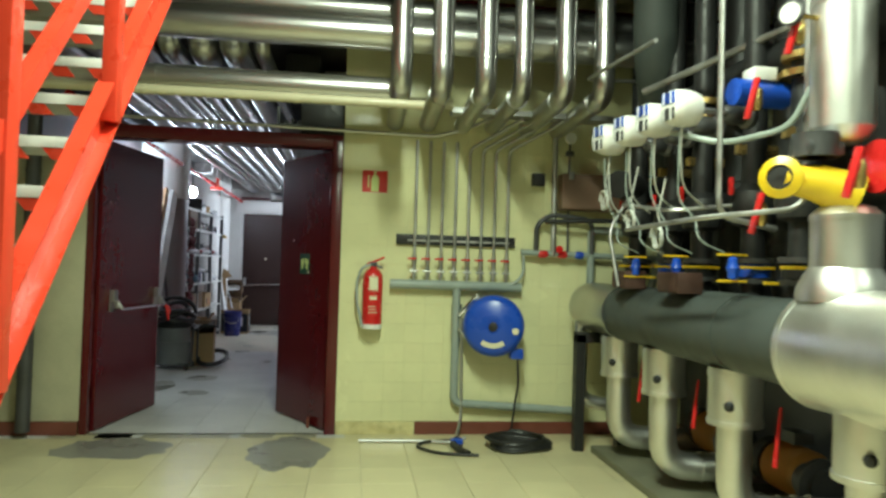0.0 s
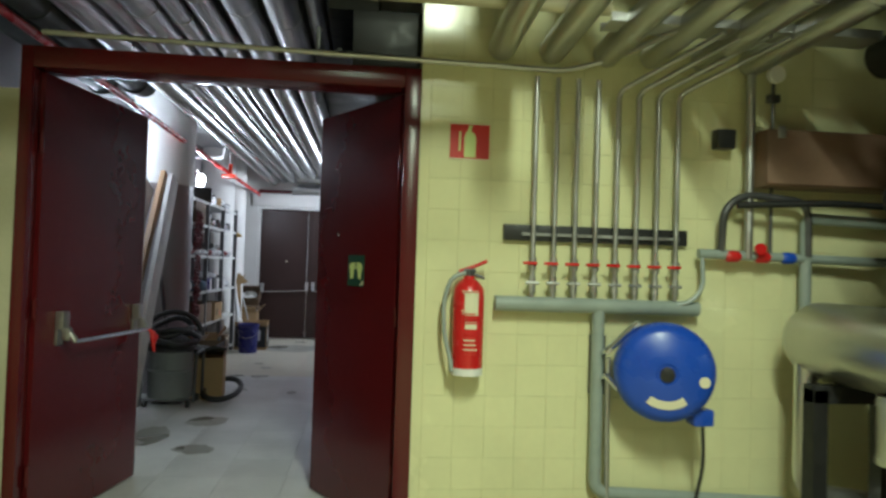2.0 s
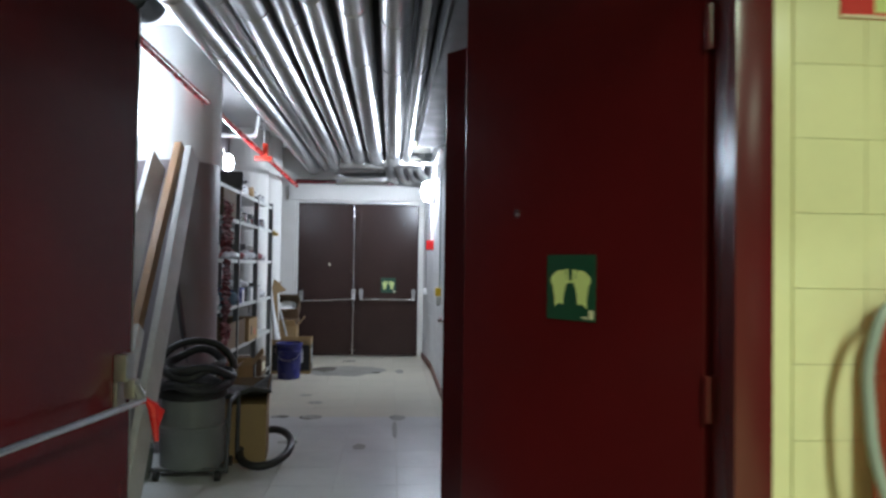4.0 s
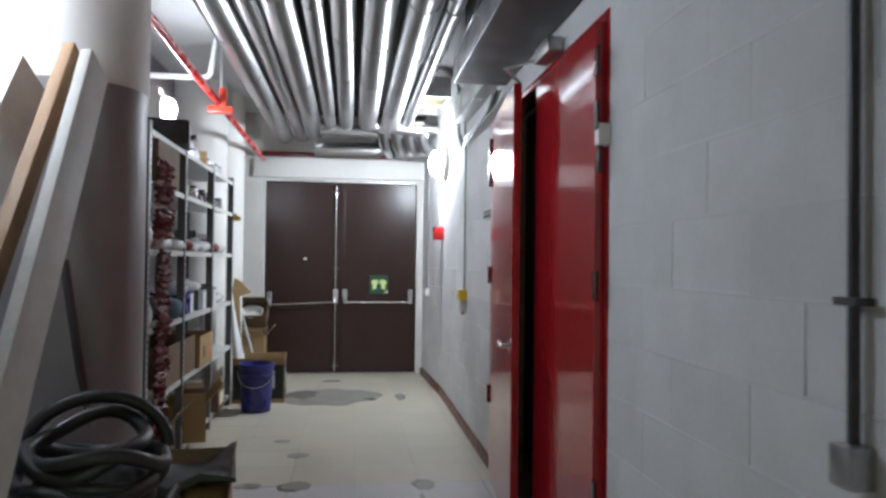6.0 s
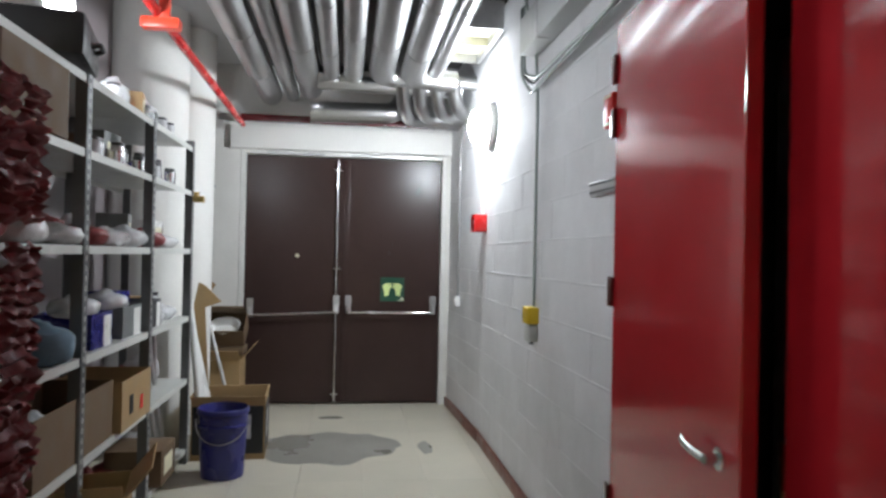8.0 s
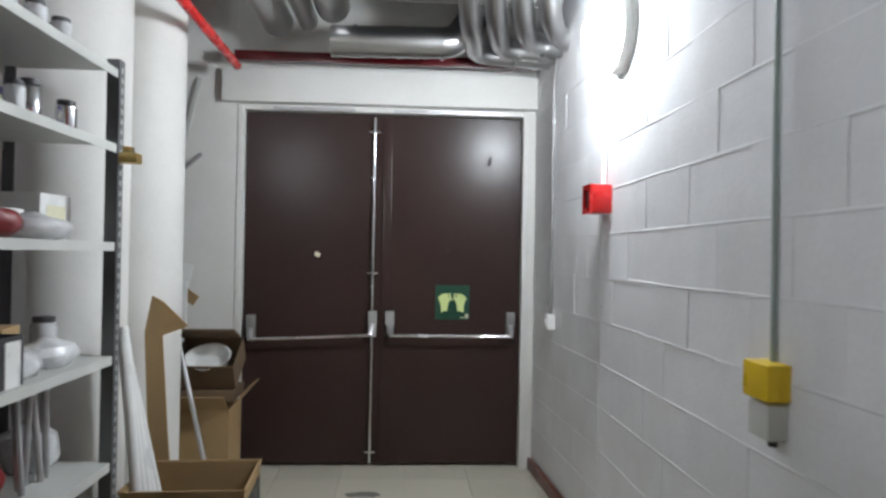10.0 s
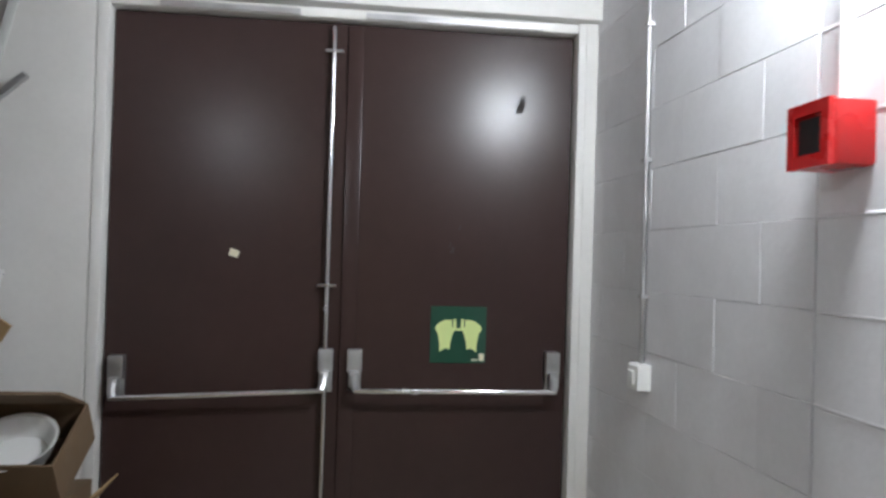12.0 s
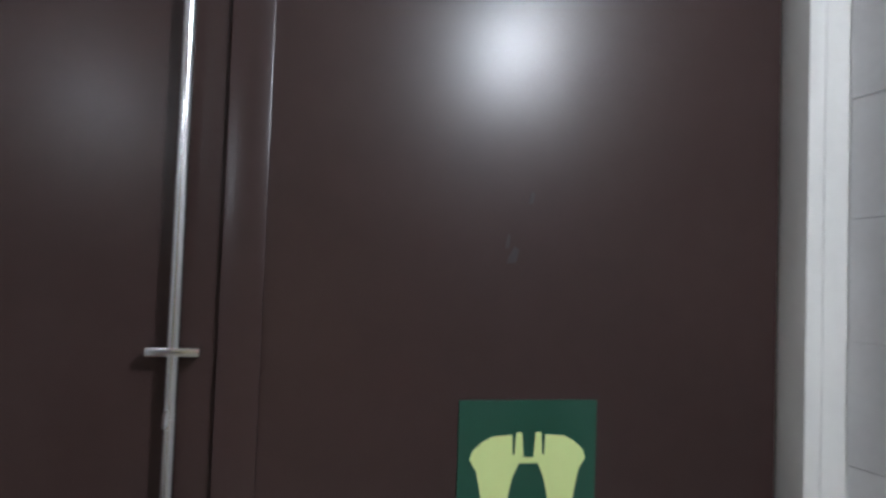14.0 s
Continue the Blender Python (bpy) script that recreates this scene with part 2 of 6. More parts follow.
def lathe(bm, prof, m=None, seg=24):
    """prof: (radius, height) pairs, turned about z."""
    m = m or Matrix()
    rings = []
    for r, z in prof:
        rings.append([bm.verts.new(m @ Vector((max(r, 1e-4) * math.cos(a), max(r, 1e-4) * math.sin(a), z))) for a in [2 * math.pi * k / seg for k in range(seg)]])
    for a, b in zip(rings, rings[1:]):
        for k in range(seg):
            j = (k + 1) % seg
            bm.faces.new((a[k], a[j], b[j], b[k]))
    bm.faces.new(rings[0][::-1])
    bm.faces.new(rings[-1])
    return bm


def plate(bm, pts, depth, m):
    """A flat outline, given in x and z, extruded towards -y by depth."""
    f = [bm.verts.new(m @ Vector((x, 0, z))) for x, z in pts]
    g = [bm.verts.new(m @ Vector((x, -depth, z))) for x, z in pts]
    bm.faces.new(f)
    bm.faces.new(g[::-1])
    for i in range(len(pts)):
        j = (i + 1) % len(pts)
        bm.faces.new((f[i], f[j], g[j], g[i]))
    return bm


def banded_pipe(bm, pts, r, seg=16, bend=0.0, bands=()):
    """A clad pipe with raised joint bands at distances from its start on the first straight run."""
    sweep(bm, pts, r, seg, bend)
    p0, d = Vector(pts[0]), (Vector(pts[1]) - Vector(pts[0])).normalized()
    for s in bands:
        cyl(bm, p0 + d * (s - 0.012), p0 + d * (s + 0.012), r + 0.004, seg=seg)
    return bm


def structure(name, bm, mat, label=""):
    return tagged(finish(name, bm, mat), label, "", "", "structure")

# ---- large structure ----
WY = 6.645            # boiler-room face of the door wall
WT = 0.16             # its thickness
XL, XR = -1.655, 0.237  # wall opening
TOP = 3.15            # opening's head, above the transom
END = 15.85           # end wall with the brown doors
RW = 0.02             # corridor's block wall
RE = -0.042           # where its slanting last stretch meets the end wall
RY = 14.487           # where that stretch begins
LW = -2.62            # corridor's far side
SLAB = 3.1
HALL = 3.9

floor = structure("floor", box(box(box(B(), -3.2, 5.2, -3.2, 6.9, -0.2, -0.012), -3.2, 5.2, 6.9, 16.2, -0.2, -0.012), -3.2, 5.2, 6.88, 6.92, -0.25, -0.013), "grout", "cream tiled floor with damp stains")
wall_door = structure("wall_door", box(box(box(B(), XR, 5.2, WY + 0.006, WY + WT, 0, HALL), -3.2, XL, WY + 0.006, WY + WT, 0, 2.14), -3.2, XR, WY + 0.006, WY + WT, TOP, HALL), "yellow", "pale yellow glazed tile wall")
wall_left_of_door = structure("wall_left_panel", box(B(), -3.0, XL - 0.002, WY - 0.012, WY + 0.004, 0.1, 2.14, 0.004), "beige", "stained beige wall panel")
wall_corridor = structure("wall_corridor", box(box(box(box(box(B(), RW + 0.006, RW + 0.2, 7.55, 9.78, 0, SLAB), RW + 0.006, RW + 0.2, 11.79, 14.485, 0, SLAB), RW + 0.006, RW + 0.2, RY, END + 0.2, 0, SLAB), RW + 0.006, RW + 0.2, 9.78, 11.79, 2.3, SLAB), RW + 0.9, RW + 1.0, 9.3, 12.3, 0, SLAB), "white", "white painted concrete block wall")
SLANT = (RE - RW) / (END - 0.06 - RY)
for v in wall_corridor.data.vertices:
    if v.co.y > END and v.co.x < RW + 0.1:
        v.co.x += SLANT * (v.co.y - RY)
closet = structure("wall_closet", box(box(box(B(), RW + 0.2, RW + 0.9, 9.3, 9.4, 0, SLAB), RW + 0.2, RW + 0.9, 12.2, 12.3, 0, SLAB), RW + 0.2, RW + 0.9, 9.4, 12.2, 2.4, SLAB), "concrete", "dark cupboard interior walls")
wall_return = structure("wall_return", box(box(B(), 0.3, 0.4, WY + WT, 7.6, 0, SLAB), RW + 0.2, 0.3, 7.5, 7.6, 0, SLAB), "white", "white painted wall return")
wall_far_side = structure("wall_far_side", box(B(), LW - 0.2, LW, WY + WT, END + 0.2, 0, SLAB), "mauve", "greyish painted corridor wall")
wall_end = structure("wall_end", box(B(), LW, -1.97, END - 0.06, END + 0.2, 0, SLAB), "plaster", "white plastered end wall")
wall_end_pier = structure("wall_end_pier", box(B(), -0.088, RE + 0.005, END - 0.06, END + 0.2, 0, SLAB), "plaster", "white plastered pier beside the exit doors")
wall_end_head = structure("wall_end_head", box(B(), -1.969, -0.089, END - 0.06, END + 0.2, 2.335, SLAB), "plaster", "white plastered wall over the exit doors")
lintel = structure("lintel", box(B(), -2.06, RE + 0.004, END - 0.11, END - 0.055, 2.335, 2.545, 0.012), "plaster", "white plaster beam over the doors")
ceiling_corridor = structure("ceiling_corridor", box(B(), LW - 0.2, -1.86, 9.4, END + 0.2, SLAB, SLAB + 0.2), "soffit", "pale concrete ceiling")
# Split from the pale slab; dark colour carries the shade between the pipes.
ceiling_void = structure("ceiling_over_pipes", box(box(B(), -1.859, RW + 1.0, WY + WT, END + 0.2, SLAB + 0.05, SLAB + 0.2), LW - 0.2, -1.86, WY + WT, 9.399, SLAB + 0.05, SLAB + 0.2), "concrete", "rough concrete ceiling over the pipes, coloured dark for the shade there")
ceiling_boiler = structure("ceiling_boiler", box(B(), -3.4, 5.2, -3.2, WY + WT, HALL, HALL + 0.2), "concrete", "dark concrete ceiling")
beam_wall = structure("beam_over_wall", box(box(box(B(), 0.9, 4.2, 6.3, 6.32, 3.03, 3.32), 0.9, 4.2, 6.22, 6.4, 3.32, 3.335), 0.9, 4.2, 6.22, 6.4, 3.015, 3.03), "door_red", "dark red steel beam over the yellow wall")
wall_back = structure("wall_back", box(B(), -3.4, 5.2, -3.4, -3.2, 0, HALL), "beige", "beige painted wall")
wall_side_a = structure("wall_side_left", box(B(), -3.4, -3.2, -3.2, WY + WT, 0, HALL), "beige", "beige painted wall")
wall_side_b = structure("wall_side_right", box(B(), 4.3, 4.5, -3.2, WY, 0, HALL), "concrete", "dark painted wall")
behind_doors = structure("wall_behind_doors", box(B(), -2.1, 0.1, END + 0.2, END + 0.3, 0, SLAB), "concrete", "dark wall")
beam_red = structure("beam", box(box(box(B(), -3.2, 4.3, 5.0, 5.02, 3.45, 3.75), -3.2, 4.3, 4.92, 5.1, 3.75, 3.765), -3.2, 4.3, 4.92, 5.1, 3.435, 3.45), "door_red", "dark red steel beam")

structure("baseboard", box(B(), 0.86, 2.6, WY - 0.014, WY + 0.004, 0, 0.1, 0.003), "skirting", "oxblood tile skirting")
structure("baseboard", box(B(), 0.24, 0.855, WY - 0.014, WY + 0.004, 0, 0.1, 0.003), "marble", "worn mottled tile skirting")
structure("baseboard", box(B(), -3.0, -1.66, WY - 0.03, WY - 0.013, 0, 0.1, 0.003), "skirting", "oxblood tile skirting")
structure("baseboard", box(box(box(B(), RW - 0.016, RW + 0.005, 11.86, 14.487, 0, 0.075, 0.003), RE + 0.02, RE + 0.045, 14.49, END - 0.061, 0, 0.075, 0.003, Matrix.Translation((0.021, RY, 0)) @ pose(0, 0, 0, 0, 0, math.degrees(math.atan(-SLANT))) @ Matrix.Translation((0, -RY, 0))), RW - 0.016, RW + 0.005, 6.85, 9.7, 0, 0.075, 0.003), "skirting", "oxblood tile skirting along the block wall")

# door frame between boiler room and corridor
door_frame = thing("door_frame", pose(-0.7, WY, 0), "dark red steel frame of the double door", "door frame")
for nm, b in (("jamb", box(B(), 0.855, 0.936, -0.02, 0.17, 0, 2.345, 0.004)), ("jamb", box(B(), -0.954, -0.9, -0.02, 0.17, 0, 2.345, 0.004)), ("transom", box(B(), -0.899, 0.854, -0.02, 0.17, 2.245, 2.345, 0.004))):
    part(nm, b, "door_red", door_frame)
structure("threshold", box(B(), -1.598, 0.153, WY + 0.0, WY + 0.02, -0.01, 0.004), "steel_dark", "worn metal threshold strip")


def push_sign(parent, m, size, name="push_sign"):
    """A green square sign with two pale palm shapes, facing -y of m."""
    s = size
    b = B()
    plate(b, [(-s / 2, -s / 2), (s / 2, -s / 2), (s / 2, s / 2), (-s / 2, s / 2)], 0.002, m)
    sg = part(name, b, "green", parent, "dark green push sign with two pale palm shapes", 0)
    for k in (-1, 1):
        p = [(0.155, -0.27), (0.2, -0.245), (0.24, -0.25), (0.28, -0.27), (0.33, -0.31), (0.335, -0.15), (0.37, 0.02), (0.42, 0.1), (0.4, 0.16), (0.33, 0.22), (0.26, 0.255), (0.12, 0.265), (0.115, 0.13), (0.1, 0.13), (0.09, 0.28), (0.05, 0.28), (0.035, 0.12), (0.06, 0.09), (0.11, -0.02), (0.135, -0.12)]
        p = [(x * s * k, z * s) for x, z in (p[::-1] if k > 0 else p)]
        b = B()
        plate(b, p, 0.001, m @ Matrix.Translation((0, -0.0022, 0)))
        part("palm_shape", b, "lime", sg, "", 0)
    b = B()
    plate(b, [(x * s, z * s) for x, z in ((-0.07, 0.07), (0.07, 0.07), (0.07, 0.11), (-0.07, 0.11))], 0.001, m @ Matrix.Translation((0, -0.0022, 0)))
    part("crossbar", b, "lime", sg, "", 0)
    b = B()
    plate(b, [(x * s, z * s) for x, z in ((0.38, -0.46), (0.47, -0.46), (0.47, -0.33), (0.38, -0.33))], 0.001, m @ Matrix.Translation((0, -0.0022, 0)))
    plate(b, [(x * s, z * s) for x, z in ((0.24, -0.46), (0.36, -0.46), (0.36, -0.43), (0.24, -0.43))], 0.001, m @ Matrix.Translation((0, -0.0022, 0)))
    part("imprint", b, "cream", sg, "small pale imprint block", 0)
    return sg


def panic_bar(parent, x0, x1, y, z, side=-1, sag=0.0):
    """A push bar between two end housings, standing off the face at y towards side."""
    top = z
    for i, x in enumerate((x0, x1)):
        inward = 1 if i == 0 else -1
        z = top - (sag if i == 0 else 0)
        ya, yb = sorted((y, y + side * 0.045))
        h = part("bar_housing", box(B(), x - 0.029, x + 0.029, ya, yb, z + 0.05, z + 0.14, 0.008), "dull_metal", parent, "grey metal bar housing")
        part("base_plate", box(B(), x - 0.026, x + 0.026, *sorted((y, y + side * 0.014)), z - 0.03, z + 0.05, 0.003), "dull_metal", h)
        arm = box(B(), x - 0.02, x + 0.02, *sorted((y + side * 0.03, y + side * 0.07)), z - 0.005, z + 0.06, 0.01, )
        sweep(arm, [(x, y + side * 0.05, z + 0.05), (x + inward * 0.004, y + side * 0.08, z + 0.01), (x + inward * 0.012, y + side * 0.09, z - 0.01)], 0.016, 8)
        part("arm", arm, "dull_metal", h)
    part("push_bar", cyl(B(), (x0, y + side * 0.09, top - sag - 0.01), (x1, y + side * 0.09, top - 0.01), 0.011, seg=12), "chrome", parent, "chromed push bar")


# first double door: leaves stand open into the corridor. Local x runs from hinge to free edge.
def leaf(name, m, width, height, mat, label, thick=0.045):
    t = thing(name, m, label, "door")
    part("panel", box(B(), 0, width, -thick / 2, thick / 2, 0.012, height, 0.003), mat, t, "", 0)
    return t


a1 = math.degrees(math.atan2(7.71 - 6.72, -1.425 + 1.6))
left_leaf = leaf("door_leaf", pose(-1.6, 6.72, 0, 0, 0, a1), 1.005, 2.242, "door_red", "dark red steel door leaf standing open with a push bar")
panic_bar(left_leaf, 0.18, 0.93, -0.0225, 0.935, -1)
part("edge_strip", box(B(), 1.006, 1.011, -0.024, 0.024, 0.02, 2.225), "dull_metal", left_leaf, "bare metal edge strip")
b = B()
for k, dx in enumerate((0.03, 0.1)):
    sweep(b, [(0.95, -0.11, 0.925), (0.95 + dx * 0.6, -0.125, 0.9 - 0.03 * k), (0.95 + dx * (1.3 - k), -0.13, 0.82 - 0.04 * (1 - k))], 0.012, 8, radius=lambda s: 0.007 + 0.012 * math.sin(3.1 * s) ** 0.8)
part("ribbon", b, "red", left_leaf, "red and white tape knotted round the bar")
a2 = math.degrees(math.atan2(7.46 - 6.74, -0.285 - 0.16))
right_leaf = leaf("door_leaf", pose(0.16, 6.74, 0, 0, 0, a2), 0.848, 2.235, "door_red", "dark red steel door leaf half open with a green push sign")
push_sign(right_leaf, pose(0.39, 0.0235, 1.325, 0, 0, 180), 0.17)
part("keyhole", cyl(B(), (0.6, 0.02, 1.53), (0.6, 0.027, 1.53), 0.011, seg=10), "chrome", right_leaf, "small bright cylinder lock")
for z in (0.3, 1.1, 1.9):
    part("hinge", cyl(B(), (-0.008, 0.02, z - 0.05), (-0.008, 0.02, z + 0.05), 0.012, seg=10), "door_red", right_leaf)
    part("hinge", cyl(B(), (-0.008, -0.02, z - 0.05), (-0.008, -0.02, z + 0.05), 0.012, seg=10), "door_red", left_leaf)

# another red leaf, open against the corridor's block wall
a3 = math.degrees(math.atan2(7.96 - 7.6, -0.315 + 0.02))
side_leaf = leaf("door_leaf", pose(-0.02, 7.6, 0, 0, 0, a3), 0.465, 2.2, "door_red", "narrow dark red steel door leaf standing open", 0.04)
for z in (0.3, 1.1, 1.9):
    part("hinge", cyl(B(), (0.0, 0.02, z - 0.05), (0.0, 0.02, z + 0.05), 0.012, seg=10), "door_red", side_leaf)

# red cupboard doors in the block wall
cup_frame = thing("door_frame", pose(RW, 10.785, 0), "red steel frame of the cupboard doors", "door frame")
part("jamb", box(B(), -0.004, 0.12, -1.0, -0.965, 0, 2.3, 0.003), "signal_red", cup_frame)
part("jamb", box(B(), -0.004, 0.12, 0.965, 1.0, 0, 2.3, 0.003), "signal_red", cup_frame)
part("head", box(B(), -0.004, 0.12, -0.964, 0.964, 2.265, 2.3, 0.003), "signal_red", cup_frame)
near_leaf = leaf("door_leaf", pose(0.0, 9.825, 0, 0, 0, 88.2), 0.945, 2.26, "signal_red", "glossy red steel cupboard door leaf, nearly closed", 0.04)
far_leaf = leaf("door_leaf", pose(0.0, 11.745, 0, 0, 0, -95.2), 1.0, 2.26, "signal_red", "glossy red steel cupboard door leaf, ajar with a lever handle", 0.04)
for lf, sd in ((near_leaf, 1), (far_leaf, -1)):
    for z in (0.52, 1.28, 1.9, 2.1):
        part("hinge", box(B(), -0.035 - (0.025 if sd > 0 else 0), 0.012 - (0.035 if sd > 0 else 0), sd * 0.02, sd * 0.034, z - 0.055, z + 0.055, 0.004), "door_red", lf, "dark red hinge plate")
hb = B()
cyl(hb, (0.9, -0.02, 0.93), (0.9, -0.06, 0.93), 0.013, seg=12)
sweep(hb, [(0.9, -0.058, 0.93), (0.86, -0.062, 0.932), (0.79, -0.06, 0.935), (0.75, -0.05, 0.938)], 0.011, 10)
cyl(hb, (0.9, -0.02, 0.93), (0.9, -0.026, 0.93), 0.028, seg=16)
part("lever_handle", hb, "chrome", far_leaf, "chrome lever handle on a plate")
part("lock_plate", box(B(), 0.955, 0.975, -0.012, 0.012, 0.82, 0.98), "brass", near_leaf, "lock strip")
closer = thing("door_closer", pose(-0.02, 10.45, 2.3), "grey door closer over the red cupboard doors", "door closer")
part("body", box(B(), -0.04, 0.03, -0.12, 0.12, 0.0, 0.07, 0.01), "dull_metal", closer)
part("arm", sweep(B(), [(-0.03, 0.1, 0.02), (-0.16, 0.2, 0.0), (-0.05, 0.36, -0.02)], 0.009, 8), "dull_metal", closer)
mag = thing("door_magnet", pose(0.0, 9.785, 1.79), "white magnetic door holder box on the wall", "door holder")
part("housing", box(B(), -0.03, 0.02, -0.022, 0.022, 0, 0.08, 0.008), "white_plastic", mag)
part("arm", box(B(), -0.028, -0.008, -0.015, 0.01, -0.1, 0.0, 0.004), "door_red", mag)
for y0, z0, w, h, mt, nm, lb in ((11.86, 1.905, 0.09, 0.13, "sign_red", "wall_box", "small red box on the block wall"), (11.9, 1.655, 0.3, 0.055, "dull_metal", "name_plate", "grey metal strip plate on the wall")):
    t = thing(nm, pose(RW, y0, z0), lb, "box" if w < 0.2 else "plate")
    part("body", box(B(), -0.03, 0.004, -w / 2, w / 2, 0, h, 0.006), mt, t)
    for z in (0.008, h - 0.016):
        part("rim", box(B(), -0.034, -0.03, -w / 2 + 0.01, w / 2 - 0.01, z, z + 0.008), "cream" if w < 0.2 else "steel_dark", t)

# brown double exit doors
brown_frame = thing("door_frame", pose(-1.02, END - 0.02, 0), "pale painted frame of the brown exit doors", "door frame")
part("jamb", box(B(), 0.9, 0.931, -0.0405, 0.06, 0, 2.333, 0.002), "plaster", brown_frame)
part("jamb", box(B(), -0.945, -0.905, -0.035, 0.06, 0, 2.333, 0.004), "plaster", brown_frame)
part("head", box(B(), -0.904, 0.899, -0.035, 0.06, 2.295, 2.333, 0.004), "plaster", brown_frame)
part("seal", box(box(B(), -0.72, -0.2, -0.045, -0.036, 2.297, 2.318), 0.05, 0.75, -0.045, -0.036, 2.297, 2.318), "dull_metal", brown_frame, "bright metal strip over the doors")


def exit_leaf(x0, x1, hinge_left):
    t = thing("exit_door_leaf", pose((x0 + x1) / 2, END, 0), "dark brown steel exit door leaf with a chrome push bar", "door", "brown exit doors")
    w = (x1 - x0) / 2
    part("panel", box(B(), -w, w, 0, 0.05, 0.015, 2.29, 0.003), "brown_door", t, "", 0)
    return t, w


lx, rx = exit_leaf(-1.92, -1.035, True), exit_leaf(-1.03, -0.125, False)
panic_bar(lx[0], -lx[1] + 0.055, lx[1] - 0.052, 0.0, 0.872, sag=0.035)
panic_bar(rx[0], -rx[1] + 0.055, rx[1] - 0.06, 0.0, 0.872)
push_sign(rx[0], pose(0.011, -0.0005, 1.073), 0.225)
part("cover_strip", box(B(), -rx[1] - 0.005, -rx[1] + 0.055, -0.014, -0.0005, 0.02, 2.285, 0.003), "brown_door", rx[0], "raised brown meeting strip")
part("latch_rod", cyl(B(), (lx[1] - 0.055, -0.03, 0.02), (lx[1] - 0.055, -0.03, 2.27), 0.0095, seg=10), "chrome", lx[0], "vertical chrome latch rod")
for z in (0.1, 1.258, 2.172):
    part("rod_clip", box(B(), lx[1] - 0.09, lx[1] - 0.02, -0.04, -0.0005, z - 0.006, z + 0.006, 0.002), "chrome", lx[0])
part("sticker", box(B(), -0.018, 0.018, -0.0015, -0.0003, -0.014, 0.014, 0, ) , "cream", lx[0], "small white paper sticker").matrix_basis = pose(0.026, 0, 1.374, 0, 20, 0)
for (x, z, w, h) in ((0.238, 2.0, 0.022, 0.045), (-0.023, 1.408, 0.01, 0.016), (-0.032, 1.43, 0.004, 0.014), (0.005, 1.5, 0.005, 0.012)):
    plate(b := B(), [(x - w, z - h * 0.7), (x + w * 0.5, z - h * 0.6), (x + w, z + h * 0.7), (x + w * 0.2, z + h), (x - w * 0.6, z)], 0.0008, pose(0, -0.0003, 0))
    part("scuff", b, "scuff", rx[0], "dark scuff mark", 0)

# ---- boiler room ----
# steel stair with its near balustrade
stair = thing("steel_staircase", pose(-0.53, 1.85, 0), "orange-red steel staircase with pale hatched treads", "staircase")
SL = 1.09


def rake(bm, x0, x1, y0, y1, zoff, h):
    """A sloping bar that follows the stair's pitch."""
    v = [bm.verts.new((x, y, SL * y + zoff + dz)) for y in (y0, y1) for x in (x0, x1) for dz in (0, h)]
    for f in ((0, 1, 3, 2), (4, 6, 7, 5), (0, 4, 5, 1), (2, 3, 7, 6), (0, 2, 6, 4), (1, 5, 7, 3)):
        bm.faces.new([v[i] for i in f])
    return bm


for x in (0.0, -0.85):
    s = part("stringer", rake(B(), x - 0.006, x + 0.006, 0.02, 3.3, -0.14, 0.2), "stair_red", stair)
    for z in (0.05, -0.14):
        part("flange", rake(B(), x + 0.0061, x + 0.05, 0.02, 3.3, z, 0.012), "stair_red", s)
for i in range(18):
    y, z = 0.11 + 0.168 * i, 0.175 * i + 0.12
    t = part("tread", box(B(), -0.842, -0.012, y, y + 0.2, z - 0.012, z, 0.002), "dull_metal", stair, "galvanised tread")
    part("nosing", box(B(), -0.842, -0.012, y - 0.006, y, z - 0.012, z + 0.024, 0.002), "white_plastic", t, "white painted nosing")
    for k in range(6):
        x = -0.14 * k - 0.03
        h = B()
        f = [h.verts.new(p) for p in ((x, y - 0.004, z - 0.05), (x - 0.07, y - 0.004, z - 0.05), (x - 0.1, y - 0.004, z - 0.013), (x - 0.03, y - 0.004, z - 0.013))]
        g = [h.verts.new(v.co + Vector((0, 0.012, 0))) for v in f]
        h.faces.new(f), h.faces.new(g[::-1])
        for a in range(4):
            h.faces.new((f[a], f[(a + 1) % 4], g[(a + 1) % 4], g[a]))
        part("hatch_mark", h, "stair_red", t, "", 0)
for y in (1.02, 1.74, 2.5):
    part("post", box(B(), 0.008, 0.058, y - 0.03, y + 0.03, SL * y - 0.1, SL * y + 1.0, 0.004), "stair_red", stair)
part("mid_rail", rake(B(), 0.01, 0.05, 0.95, 3.2, 0.5, 0.075), "stair_red", stair)
part("handrail", rake(B(), 0.0, 0.06, 0.95, 3.2, 0.98, 0.06), "stair_red", stair)
part("brace", box(B(), -0.4, 0.008, 0.99, 1.04, SL * 1.02 + 0.43, SL * 1.02 + 0.48, 0.004), "stair_red", stair)

corner_pipe = solid("downpipe", banded_pipe(B(), [(-2.0, WY - 0.12, 0.05), (-2.0, WY - 0.12, 3.6)], 0.05, 14, bands=(0.4, 1.9)), "steel_dark", "dark grey vertical pipe in the room's corner", "pipe")

